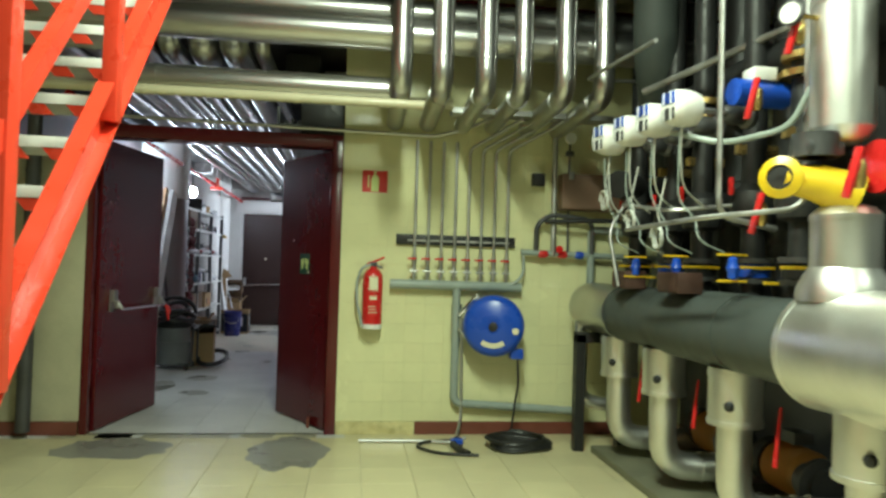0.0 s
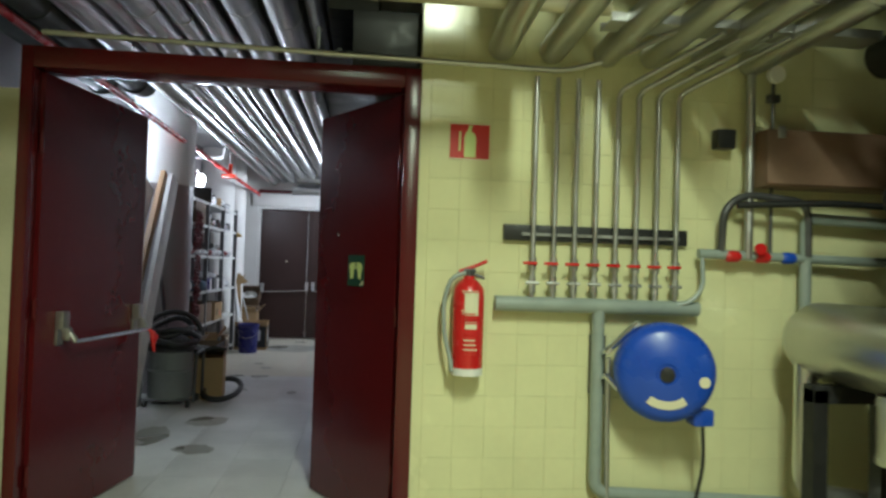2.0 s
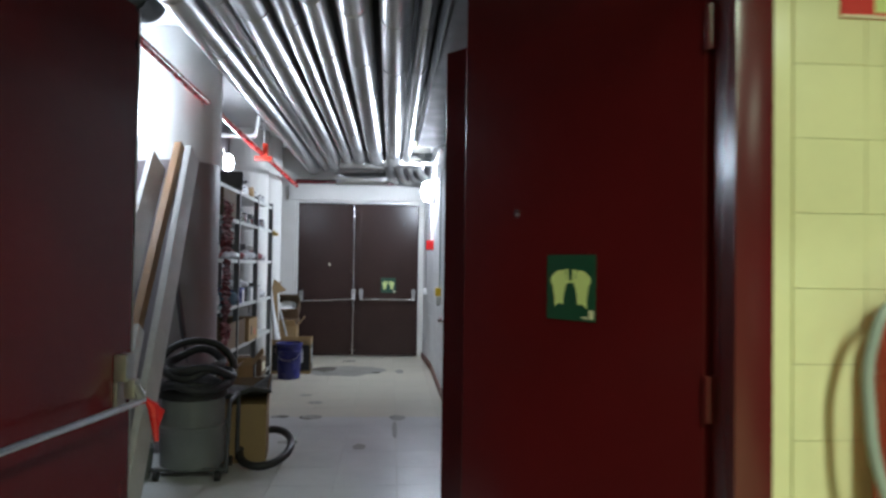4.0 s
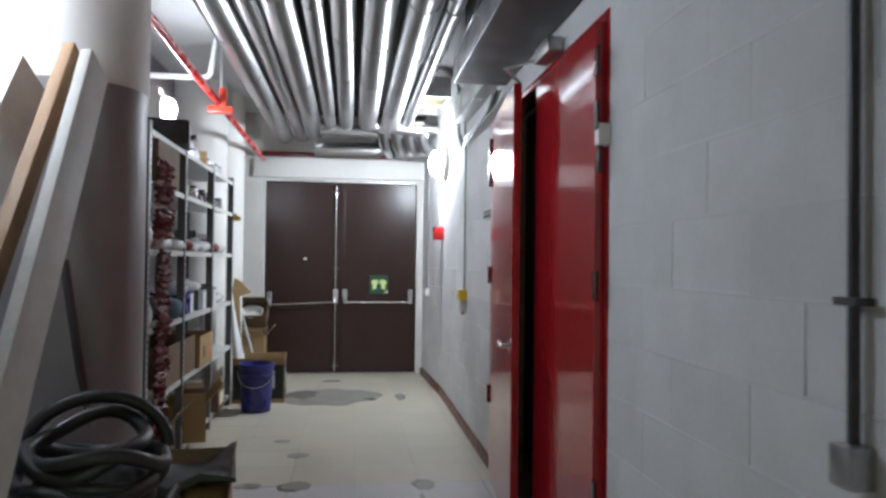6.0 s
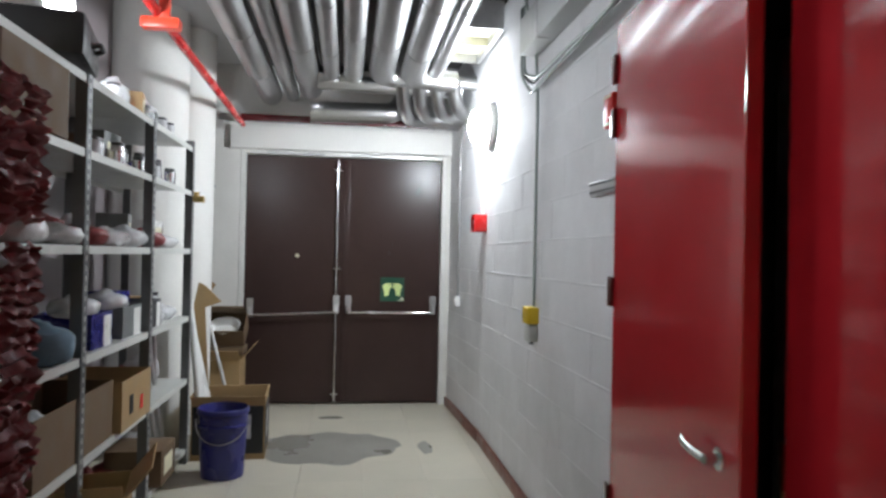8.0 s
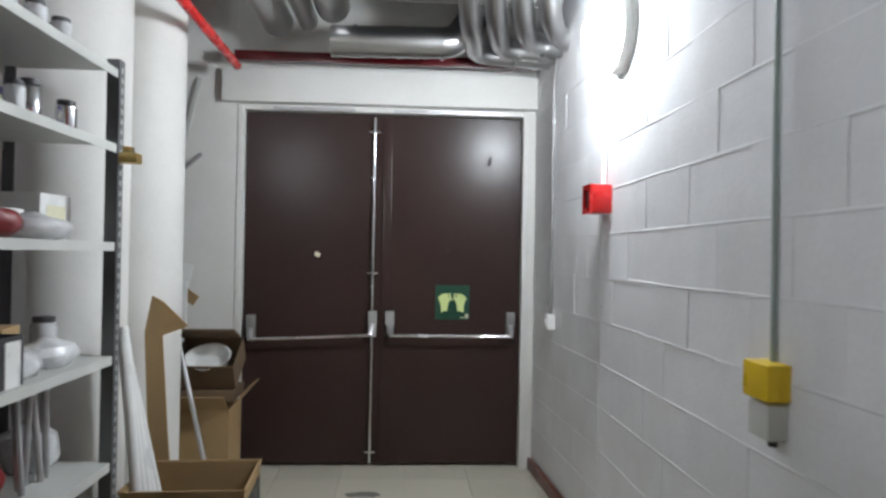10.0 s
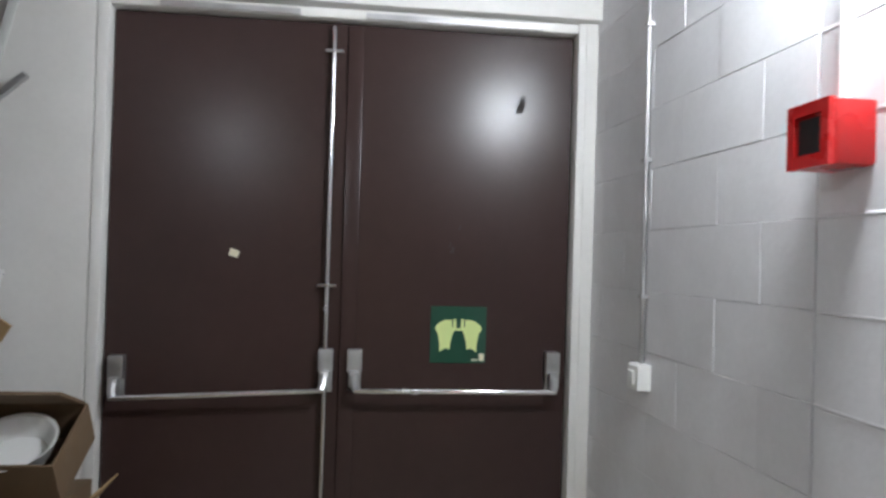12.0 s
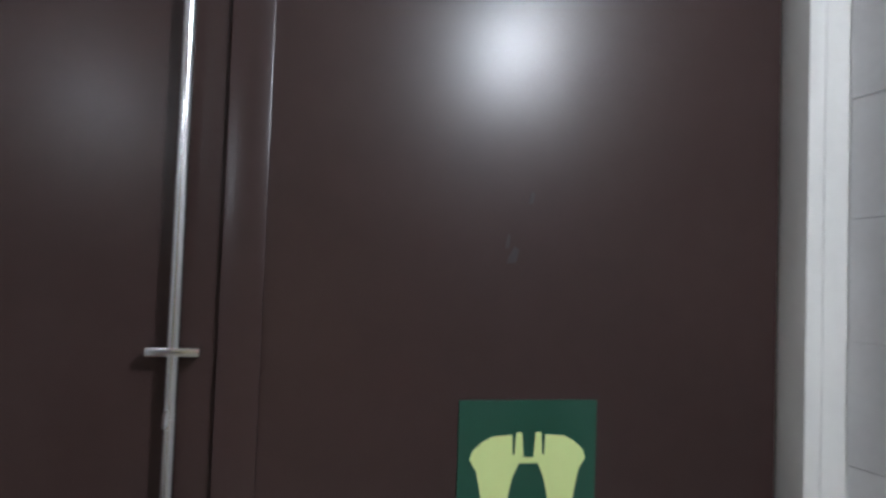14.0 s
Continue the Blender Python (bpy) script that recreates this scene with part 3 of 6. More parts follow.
# clad pipes that cross overhead
for y, z, r, x0, x1, mt, lb in ((5.75, 2.5, 0.085, -3.1, 0.55, "aluminium", "fat aluminium-clad pipe crossing overhead"), (5.6, 2.83, 0.105, -3.1, 4.0, "aluminium", "fat aluminium-clad pipe crossing overhead"), (5.9, 3.08, 0.1, -3.1, 4.0, "aluminium", "fat aluminium-clad pipe crossing overhead"), (5.6, 3.3, 0.1, -3.1, 4.0, "aluminium", "fat aluminium-clad pipe crossing overhead"), (5.5, 2.36, 0.03, -3.1, 0.75, "pale_pipe", "slim cream pipe under the clad pipes"), (6.12, 2.52, 0.035, -0.36, 1.02, "pale_pipe", "slim cream pipe along the wall head")):
    solid("overhead_pipe", banded_pipe(B(), [(x0, y, z), (x1, y, z)], r, 20, bands=[0.35 + 0.9 * k for k in range(int((x1 - x0) / 0.9))]), mt, lb, "pipe", "pipes across the boiler room")
solid("conduit", sweep(B(), [(-1.55, WY - 0.05, 2.4), (0.95, WY - 0.05, 2.37), (1.15, WY - 0.08, 2.42), (1.45, WY - 0.7, 2.47)], 0.014, 8, 0.06), "dull_metal", "thin grey conduit along the door wall", "conduit")
solid("cable_tray", box(box(box(B(), 1.02, 2.3, 6.1, 6.25, 2.46, 2.466), 1.02, 2.3, 6.1, 6.104, 2.466, 2.5), 1.02, 2.3, 6.246, 6.25, 2.466, 2.5), "dull_metal", "narrow galvanised cable tray under the pipes", "cable tray")
for i, x in enumerate((0.6, 0.86, 1.14, 1.38, 1.66, 1.92)):
    b = banded_pipe(B(), [(x, 5.45, 3.85), (x, 5.45, 2.47), (x + 0.03, 6.6, 2.47)], 0.068 - 0.006 * (i == 3), 18, 0.13, bands=(0.5, 1.18))
    cyl(b, (x + 0.004, 5.62, 2.47), (x + 0.004, 5.645, 2.47), 0.073, seg=18)
    solid("riser_pipe", b, "aluminium", "aluminium-clad pipe dropping and bending towards the wall", "pipe", "risers before the yellow wall")
solid("riser_pipe", sweep(B(), [(2.2, 5.3, 3.85), (2.2, 5.3, 2.75), (2.6, 6.0, 2.2), (3.3, 6.3, 2.1)], 0.14, 20, 0.25), "insulation", "fat dark insulated pipe bending to the machinery", "pipe")

# wall manifold: eight uprights with valves above a painted header
manifold = thing("pipe_manifold", pose(1.16, WY, 0), "grey pipe manifold with eight red-handled valves on the yellow wall", "manifold")
part("header", sweep(B(), [(-0.53, -0.06, 1.19), (0.52, -0.06, 1.185)], 0.038, 16), "grey_paint", manifold)
part("drain_pipe", sweep(B(), [(0.0, -0.06, 1.17), (0.0, -0.06, 0.26), (1.0, -0.06, 0.2)], 0.032, 14, 0.07), "grey_paint", manifold)
part("back_rail", box(B(), -0.49, 0.47, -0.035, -0.006, 1.505, 1.585, 0.004), "black", manifold, "black foam-backed rail")
for i in range(8):
    x = -0.345 + 0.106 * i
    pts = [(x, -0.06, 1.21), (x, -0.06, 2.3), (x + (0.0 if i < 4 else 0.02), -0.06, 2.33)] if i < 4 else [(x, -0.06, 1.21), (x, -0.06, 2.28), (x + 0.22, -0.3, 2.4), (x + 0.3, -0.55, 2.44)]
    part("upright", sweep(B(), pts, 0.0125, 10, 0.05), "dull_metal", manifold)
    vb = B()
    cyl(vb, (x, -0.06, 1.36), (x, -0.06, 1.42), 0.02, seg=10)
    cyl(vb, (x, -0.06, 1.25), (x, -0.06, 1.33), 0.018, seg=8)
    cyl(vb, (x - 0.035, -0.07, 1.295), (x + 0.03, -0.07, 1.295), 0.009, seg=8)
    v = part("valve", vb, "dull_metal", manifold, "small grey ball valve")
    part("lever", box(B(), x - 0.055, x + 0.015, -0.1, -0.088, 1.385, 1.4, 0.003), "red", v, "red lever")
part("clip", box(B(), -0.4, 0.42, -0.052, -0.036, 1.53, 1.545), "dull_metal", manifold)

# fire extinguisher and its sign
ext = thing("fire_extinguisher", pose(0.495, WY - 0.085, 0.84), "red fire extinguisher with a hose hung on the yellow wall", "extinguisher")
lathe(b := B(), [(0.06, 0.0), (0.078, 0.0), (0.078, 0.035)], None, 24)
part("foot", b, "white_plastic", ext, "white plastic foot")
lathe(b := B(), [(0.06, 0.036), (0.076, 0.036), (0.077, 0.05), (0.077, 0.38), (0.072, 0.42), (0.05, 0.45), (0.028, 0.465), (0.026, 0.48)], None, 28)
part("cylinder", b, "red", ext)
part("valve_head", box(cyl(B(), (0, 0, 0.48), (0, 0, 0.51), 0.02, seg=12), -0.03, 0.03, -0.015, 0.015, 0.495, 0.515, 0.004), "steel_dark", ext)
part("grip", sweep(B(), [(-0.05, 0, 0.5), (0.02, 0, 0.525), (0.085, -0.005, 0.555)], 0.009, 8), "red", ext, "red squeeze grip")
part("carry_handle", sweep(B(), [(-0.06, 0, 0.49), (0.02, 0, 0.49), (0.075, -0.005, 0.47)], 0.008, 8), "steel_dark", ext)
part("hose", sweep(B(), [(-0.02, -0.01, 0.495), (-0.09, -0.02, 0.47), (-0.125, -0.02, 0.36), (-0.12, -0.03, 0.2), (-0.085, -0.04, 0.07), (-0.08, -0.045, 0.02)], 0.011, 10, 0.05), "grey_paint", ext, "grey rubber hose")
for z0, z1, w, mt in ((0.29, 0.4, 0.9, "cream"), (0.225, 0.26, 0.75, "cream"), (0.1, 0.19, 0.8, "sign_red")):
    lb = B()
    n = 8
    ring = [[lb.verts.new((0.0782 * math.sin(a), -0.0782 * math.cos(a), z)) for a in [w * (k / n - 0.42) for k in range(n + 1)]] for z in (z0, z1)]
    for k in range(n):
        lb.faces.new((ring[0][k], ring[0][k + 1], ring[1][k + 1], ring[1][k]))
    part("label", lb, mt, ext, "printed label")
for k in range(4):
    part("print_line", box(B(), -0.046 + 0.006 * (k % 2), 0.034, -0.0798, -0.0786, 0.405 - 0.012 * k - (0.07 if k > 1 else 0), 0.4085 - 0.012 * k - (0.07 if k > 1 else 0)), "cream", ext)
for k in range(6):
    part("print_line", box(B(), -0.032 + 0.004 * (k % 2), 0.036 - 0.006 * (k % 3), -0.0805, -0.0785, 0.125 + 0.022 * k + (0.06 if k > 2 else 0), 0.131 + 0.022 * k + (0.06 if k > 2 else 0)), "cream" if k < 3 else "sign_red", ext)
sign = thing("fire_sign", pose(0.488, WY - 0.001, 1.995), "red square sign with a pale extinguisher shape", "sign")
part("board", box(B(), -0.1, 0.1, -0.004, 0, -0.092, 0.092), "sign_red", sign)
plate(b := B(), [(-0.028, -0.08), (0.032, -0.08), (0.032, 0.02), (0.02, 0.045), (0.008, 0.05), (0.008, 0.07), (0.02, 0.08), (-0.006, 0.082), (-0.012, 0.05), (-0.02, 0.045), (-0.028, 0.02)], 0.001, pose(0, -0.0042, 0))
part("pictogram", b, "lime", sign, "", 0)
part("pictogram_hose", box(B(), -0.055, -0.045, -0.0052, -0.0042, -0.05, 0.05), "lime", sign, "", 0)
part("border", box(box(B(), -0.1, 0.1, -0.0052, -0.0042, -0.092, -0.086), -0.1, 0.1, -0.0052, -0.0042, 0.086, 0.092), "cream", sign, "", 0)

# cable reel
reel = thing("cable_reel", pose(1.43, WY - 0.24, 0.89), "round blue retractable cable reel on a swivel bracket", "cable reel")
rm = pose(0, 0, 0, 90, 0, -14)
lathe(b := B(), [(0.1, -0.09), (0.215, -0.085), (0.235, -0.06), (0.238, 0.02), (0.225, 0.06), (0.19, 0.085), (0.05, 0.1), (0.045, 0.094), (0.02, 0.094)], rm, 40)
part("casing", b, "blue", reel)
lathe(b := B(), [(0.0, 0.09), (0.035, 0.09), (0.035, 0.106), (0.02, 0.11)], rm, 20)
part("hub", b, "black", reel, "black hub cap")
lb = B()
ang = [math.radians(235 + 70 * k / 10) for k in range(11)]
ri = [[lb.verts.new(rm @ Vector((r * math.cos(a), r * math.sin(a), z))) for a in ang] for r, z in ((0.125, 0.0965), (0.165, 0.0925))]
for k in range(10):
    lb.faces.new((ri[0][k], ri[0][k + 1], ri[1][k + 1], ri[1][k]))
part("label", lb, "cream", reel, "curved cream label")
lathe(b := B(), [(0.0, 0.084), (0.026, 0.084), (0.026, 0.0885), (0.0, 0.089)], rm @ Matrix.Translation((0.17, -0.03, 0.003)), 16)
part("badge", b, "cream", reel, "small round pale badge")
part("outlet", box(B(), 0.13, 0.23, -0.06, 0.04, -0.25, -0.17, 0.012), "blue", reel, "cable outlet corner")
part("bracket", sweep(sweep(B(), [(-0.26, 0.22, 0.05), (-0.25, 0.1, 0.08), (-0.13, 0.0, 0.235)], 0.017, 8), [(-0.26, 0.22, -0.08), (-0.25, 0.1, -0.04), (-0.2, 0.06, -0.1)], 0.015, 8), "chrome", reel, "bright steel swivel bracket")
part("wall_plate", box(B(), -0.3, -0.22, 0.2, 0.236, -0.15, 0.15, 0.006), "steel_dark", reel, "dark wall plate")
part("flex", sweep(B(), [(0.19, -0.02, -0.24), (0.21, 0.0, -0.45), (0.19, 0.03, -0.6), (0.16, 0.02, -0.86)], 0.009, 8, 0.08), "black", reel, "black hanging flex")
part("side_tube", sweep(B(), [(-0.24, 0.1, 0.05), (-0.22, 0.16, -0.2), (-0.21, 0.16, -0.75), (-0.27, 0.0, -0.86)], 0.013, 8, 0.1), "dull_metal", reel, "bare steel tube beside the reel")
coil = B()
sweep(coil, [(1.6 + (0.22 - 0.03 * math.sin(i * 0.19)) * math.cos(i / 4.5), 6.2 + (0.17 - 0.03 * math.cos(i * 0.23)) * math.sin(i / 4.5), 0.012 + 0.0005 * i + 0.004 * math.sin(i * 0.9)) for i in range(150)], 0.011, 7)
solid("cable_coil", coil, "black", "coiled black rubber cable lying on the floor", "cable")
solid("floor_hose", sweep(B(), [(0.42, 6.4, 0.012), (0.9, 6.38, 0.014), (1.12, 6.3, 0.02), (1.22, 6.33, 0.05)], 0.013, 8, 0.1), "dull_metal", "grey metal lance lying on the floor", "lance")
gun = thing("spray_gun", pose(1.16, 6.25, 0), "black spray gun with a blue trigger on the floor", "spray gun")
part("body", sweep(B(), [(0.0, 0.1, 0.035), (-0.05, 0.0, 0.03), (-0.03, -0.14, 0.025), (0.03, -0.26, 0.02)], 0.024, 10, 0.05), "black", gun)
part("trigger", box(B(), -0.06, 0.03, -0.02, 0.05, 0.02, 0.06, 0.01), "blue", gun, "blue plastic trigger")
part("hose_loop", sweep(B(), [(-0.03, 0.12, 0.02), (-0.25, 0.1, 0.014), (-0.33, -0.02, 0.014), (-0.2, -0.22, 0.014), (0.1, -0.28, 0.014)], 0.012, 8, 0.12), "black", gun, "black hose loop")

# main collector with insulated legs
GX, GZ = 2.2, 1.06
collector = thing("collector_pipe", pose(GX, 4.5, 0), "fat dark-insulated collector pipe with aluminium ends and legs", "pipe")


def L(y):
    return y - 4.5


for k, (y0, y1, r) in enumerate(((5.62, 4.92, 0.185), (4.92, 4.2, 0.192), (4.2, 3.62, 0.187))):
    part("insulation_sleeve", cyl(B(), (0, L(y0), GZ), (0, L(y1), GZ), r, seg=36), "insulation", collector, "dark grey foam sleeve")
lathe(b := B(), [(0.02, -0.11), (0.1, -0.1), (0.16, -0.06), (0.185, 0.0), (0.187, 0.7), (0.193, 0.7), (0.193, 0.73)], pose(0, L(6.36), GZ, 90, 0, 0), 36)
part("end_cap", b, "aluminium", collector, "dull metal domed end")
b = cyl(cyl(B(), (0, L(3.63), GZ), (0, L(1.6), GZ), 0.24, seg=40), (0, L(3.64), GZ), (0, L(3.61), GZ), 0.243, seg=40)
part("cladding", b, "bright_cladding", collector, "shiny aluminium cladding")
for y, ok in ((5.78, 1), (5.08, 1), (4.3, 1), (3.4, 1), (2.6, 0)):
    r = 0.125
    b = cyl(B(), (0, L(y), GZ - 0.17), (0, L(y), 0.62), r, seg=24)
    cyl(b, (0, L(y), 0.64), (0, L(y), 0.615), r + 0.006, seg=24)
    cyl(b, (0, L(y), GZ - 0.19), (0, L(y), GZ - 0.215), r + 0.005, seg=24)
    lg = part("leg_sleeve", b, "bright_cladding", collector, "aluminium sleeve")
    b = sweep(B(), [(0, L(y), 0.62), (0, L(y), 0.19), (0.75, L(y) - 0.1, 0.19)], 0.082, 20, 0.17)
    for s in (0.22, 0.3, 0.38):
        cyl(b, (s, L(y) - 0.03, 0.19), (s + 0.012, L(y) - 0.032, 0.19), 0.087, seg=20)
    part("leg_elbow", b, "bright_cladding", lg, "aluminium elbow")
for y in (5.78, 5.08, 4.3, 3.4):
    part("isolator", lathe(B(), [(0.01, 0.0), (0.02, 0.003), (0.024, 0.016), (0.012, 0.028)], pose(-0.085, L(y) - 0.1, 0.72, 90, 0, -40), 14), "black", collector, "black isolator knob")
for y in (5.45, 4.72, 3.98, 3.05):
    hb = sweep(B(), [(0.03, L(y), 0.76), (0.02, L(y), 0.66), (0.0, L(y) - 0.01, 0.5)], 0.012, 8, radius=lambda q: 0.006 + 0.006 * q)
    part("red_lever", hb, "red", collector, "red valve lever")
part("small_leg", sweep(B(), [(-0.1, L(6.32), GZ - 0.1), (-0.1, L(6.32), 0.34), (0.2, L(6.3), 0.3)], 0.052, 16, 0.12), "bright_cladding", collector, "slim clad leg")
for y in (6.15, 2.2):
    part("support", box(box(box(B(), -0.2, -0.13, L(y) - 0.04, L(y) + 0.04, 0, GZ - 0.2), 0.13, 0.2, L(y) - 0.04, L(y) + 0.04, 0, GZ - 0.2), -0.2, 0.2, L(y) - 0.04, L(y) + 0.04, GZ - 0.26, GZ - 0.18, 0.003), "black", collector, "black steel support frame")
tee = B()
cyl(tee, (0, L(3.55), GZ + 0.2), (0, L(3.55), 1.56), 0.125, seg=28)
lathe(tee, [(0.175, 0.0), (0.17, 0.05), (0.145, 0.1), (0.126, 0.13)], pose(0, L(3.55), GZ + 0.19), 28)
lathe(tee, [(0.06, 0.0), (0.128, 0.0), (0.128, 0.02), (0.1, 0.05), (0.07, 0.06)], pose(0, L(3.55), 1.56), 28)
part("upright_tee", tee, "bright_cladding", collector, "aluminium-clad upright")

# pumps and valve trains above the collector
pump = thing("pump", pose(GX - 0.02, 3.52, 1.6), "yellow and black circulation pump with a red twin behind", "pump")
part("volute", sweep(B(), [(-0.21, 0.08, 0.12), (-0.09, 0.04, 0.1), (0.03, 0.0, 0.05)], 0.07, 20, radius=lambda s: 0.052 + 0.04 * s), "yellow_paint", pump, "yellow pump body")
lathe(b := B(), [(0.03, 0.0), (0.078, 0.0), (0.082, 0.03), (0.05, 0.045), (0.045, 0.03)], pose(-0.21, 0.08, 0.12, 90, 0, -50), 24)
part("face_ring", b, "yellow_paint", pump, "yellow ring face")
lathe(b := B(), [(0.0, 0.0), (0.05, 0.0), (0.05, 0.034), (0.0, 0.036)], pose(-0.213, 0.078, 0.12, 90, 0, -50), 20)
part("dial", b, "black", pump, "dark dial")
part("motor", box(cyl(B(), (-0.1, 0.05, 0.2), (-0.1, 0.05, 0.29), 0.085, seg=20), -0.17, -0.02, -0.02, 0.12, 0.2, 0.26, 0.02), "steel_dark", pump, "dark motor housing")
part("twin_body", cyl(cyl(B(), (0.08, -0.06, 0.16), (0.35, -0.02, 0.16), 0.09, seg=24), (0.07, -0.06, 0.16), (0.1, -0.06, 0.16), 0.1, seg=24), "red", pump, "red round pump body")
b = cyl(B(), (GX, 3.58, 1.92), (GX, 3.58, 2.42), 0.115, seg=28)
sweep(b, [(GX, 3.58, 2.4), (GX, 3.58, 2.62), (GX + 0.7, 3.3, 2.75)], 0.1, 20, 0.16)
cyl(b, (GX, 3.58, 2.4), (GX, 3.58, 2.425), 0.12, seg=28)
lathe(b, [(0.06, 0.0), (0.09, 0.02), (0.115, 0.06)], pose(GX, 3.58, 1.86), 28)
solid("flow_pipe", b, "bright_cladding", "aluminium-clad pipe rising over the yellow pump", "pipe")
gauge = thing("pressure_gauge", pose(GX - 0.2, 3.6, 2.36), "round white pressure gauge on the clad pipe", "gauge")
lathe(b := B(), [(0.02, 0.0), (0.045, 0.0), (0.047, 0.025), (0.04, 0.026)], pose(0, 0, 0, 90, 0, -60), 20)
part("case", b, "steel_dark", gauge)
lathe(b := B(), [(0.0, 0.0265), (0.04, 0.0265), (0.0, 0.0275)], pose(0, 0, 0, 90, 0, -60), 20)
part("dial", b, "white_plastic", gauge)
part("stem", sweep(B(), [(0.01, 0.0, 0), (0.1, -0.03, -0.02), (0.16, -0.05, -0.02)], 0.01, 8), "brass", gauge)

proto = None
for i, (y, z, s) in enumerate(((5.04, 2.115, 0.93), (4.73, 2.108, 0.93), (4.42, 2.103, 0.93), (4.13, 2.1, 0.93))):
    m = pose(1.8, y, z, 0, 0, 12) @ Matrix.Scale(s, 4)
    if proto is None:
        proto = thing("valve_actuator", m, "white rounded valve actuator with blue and black grille", "actuator", "row of valve actuators")
        part("cover", lathe(B(), [(0.02, -0.07), (0.07, -0.07), (0.088, -0.055), (0.097, -0.02), (0.099, 0.04), (0.09, 0.09), (0.05, 0.1)], pose(0, 0, 0, 0, 90, 0), 28), "white_plastic", proto)
        for k, (zz, mt) in enumerate(((0.045, "blue"), (-0.04, "steel_dark"))):
            g = part("window", box(B(), -0.074, -0.07, -0.052, 0.05, zz - 0.032, zz + 0.03, 0.004), mt, proto, "dark window")
            for q in range(3):
                part("rib", box(B(), -0.08, -0.0745, -0.032 + 0.03 * q, -0.024 + 0.03 * q, zz - 0.034, zz + 0.032), "white_plastic" if q != 1 else "black", g)
        part("yoke", sweep(sweep(B(), [(0.1, 0.03, 0.0), (0.3, 0.03, 0.0)], 0.012, 8), [(0.1, -0.03, 0.0), (0.3, -0.03, 0.0)], 0.012, 8), "dull_metal", proto)
        part("valve_body", lathe(B(), [(0.03, 0.0), (0.05, 0.02), (0.06, 0.08), (0.05, 0.14), (0.07, 0.16), (0.07, 0.19)], pose(0.28, 0, 0, 0, 90, 0), 18), "steel_dark", proto, "dark cast valve body")
        part("lead", sweep(B(), [(0.02, 0, -0.09), (0.02, 0.01, -0.25), (0.08, 0.06, -0.42), (0.25, 0.1, -0.5)], 0.0055, 7, 0.08), "shelf", proto, "pale cable loop")
    else:
        copy_thing(proto, m)

for i, y in enumerate((5.75, 5.3, 4.85, 4.4, 3.95)):
    t = thing("valve_train", pose(GX + 0.1 + 0.04 * (i % 2), y, 1.2), "dark insulated riser with yellow valve levers and flanges", "valve", "valve trains above the collector")
    part("riser", cyl(B(), (0, 0, 0.02), (0, 0, 2.4), 0.06, seg=16), "black", t)
    part("flange", cyl(cyl(B(), (0, 0, 0.1), (0, 0, 0.125), 0.1, seg=20), (0, 0, 0.2), (0, 0, 0.225), 0.1, seg=20), "steel_dark", t)
    part("wafer", cyl(B(), (0, 0, 0.13), (0, 0, 0.195), 0.085, seg=20), "blue" if i % 2 else "black", t)
    part("lever", box(B(), -0.16, 0.06, -0.1, -0.08, 0.17, 0.185, 0.003), "yellow_paint", t, "yellow lever")
    part("lever", box(B(), -0.16, 0.06, 0.02, 0.04, 0.1, 0.115, 0.003), "yellow_paint", t, "yellow lever")
    part("body", lathe(B(), [(0.06, 0.38), (0.105, 0.4), (0.12, 0.47), (0.105, 0.56), (0.06, 0.6)], None, 20), "black", t, "dark pump body")
    part("bracket", box(B(), -0.1, 0.12, -0.02, 0.02, 0.75, 0.8, 0.004), "brass", t)
    part("collar", cyl(cyl(B(), (0, 0, 1.02), (0, 0, 1.05), 0.11, seg=18), (0, 0, 1.1), (0, 0, 1.13), 0.1, seg=18), "brass", t, "brass-coloured collar")
    part("red_tag", box(B(), -0.14, -0.128, -0.035, 0.0, 0.54, 0.63, 0.004), "red", t, "red valve lever")
blue_motor = thing("motor", pose(2.12, 4.02, 2.16), "blue electric motor behind the white actuators", "motor")
part("body", cyl(B(), (-0.12, 0, 0), (0.14, 0.02, 0), 0.06, seg=20), "blue", blue_motor)
part("terminal_box", box(B(), -0.05, 0.06, -0.05, 0.05, 0.05, 0.11, 0.008), "white_plastic", blue_motor)
for pts, r, mt in (([(1.93, 4.0, 3.5), (1.93, 4.0, 1.6), (2.2, 4.0, 1.55)], 0.014, "dull_metal"), ([(2.15, 3.72, 3.5), (2.15, 3.72, 1.62), (1.8, 3.9, 1.58), (1.75, 4.6, 1.56)], 0.012, "dull_metal"), ([(1.95, 5.2, 1.25), (1.9, 5.25, 1.6), (2.05, 5.3, 1.8)], 0.012, "dull_metal"), ([(1.8, 4.4, 2.5), (1.85, 5.6, 2.62), (2.6, 5.8, 2.7)], 0.012, "dull_metal"), ([(1.8, 4.2, 2.0), (1.95, 4.0, 1.92), (2.1, 3.75, 1.95), (2.12, 3.65, 2.1)], 0.014, "grey_paint"), ([(1.85, 4.9, 1.72), (1.95, 4.5, 1.66), (2.3, 4.4, 1.7)], 0.011, "dull_metal"), ([(2.0, 5.0, 2.4), (2.4, 4.2, 2.55), (2.6, 3.6, 2.6)], 0.02, "dull_metal")):
    solid("thin_pipe", sweep(B(), pts, r, 8, 0.08), mt, "thin service pipe among the valves", "pipe", "thin pipes among the valves")
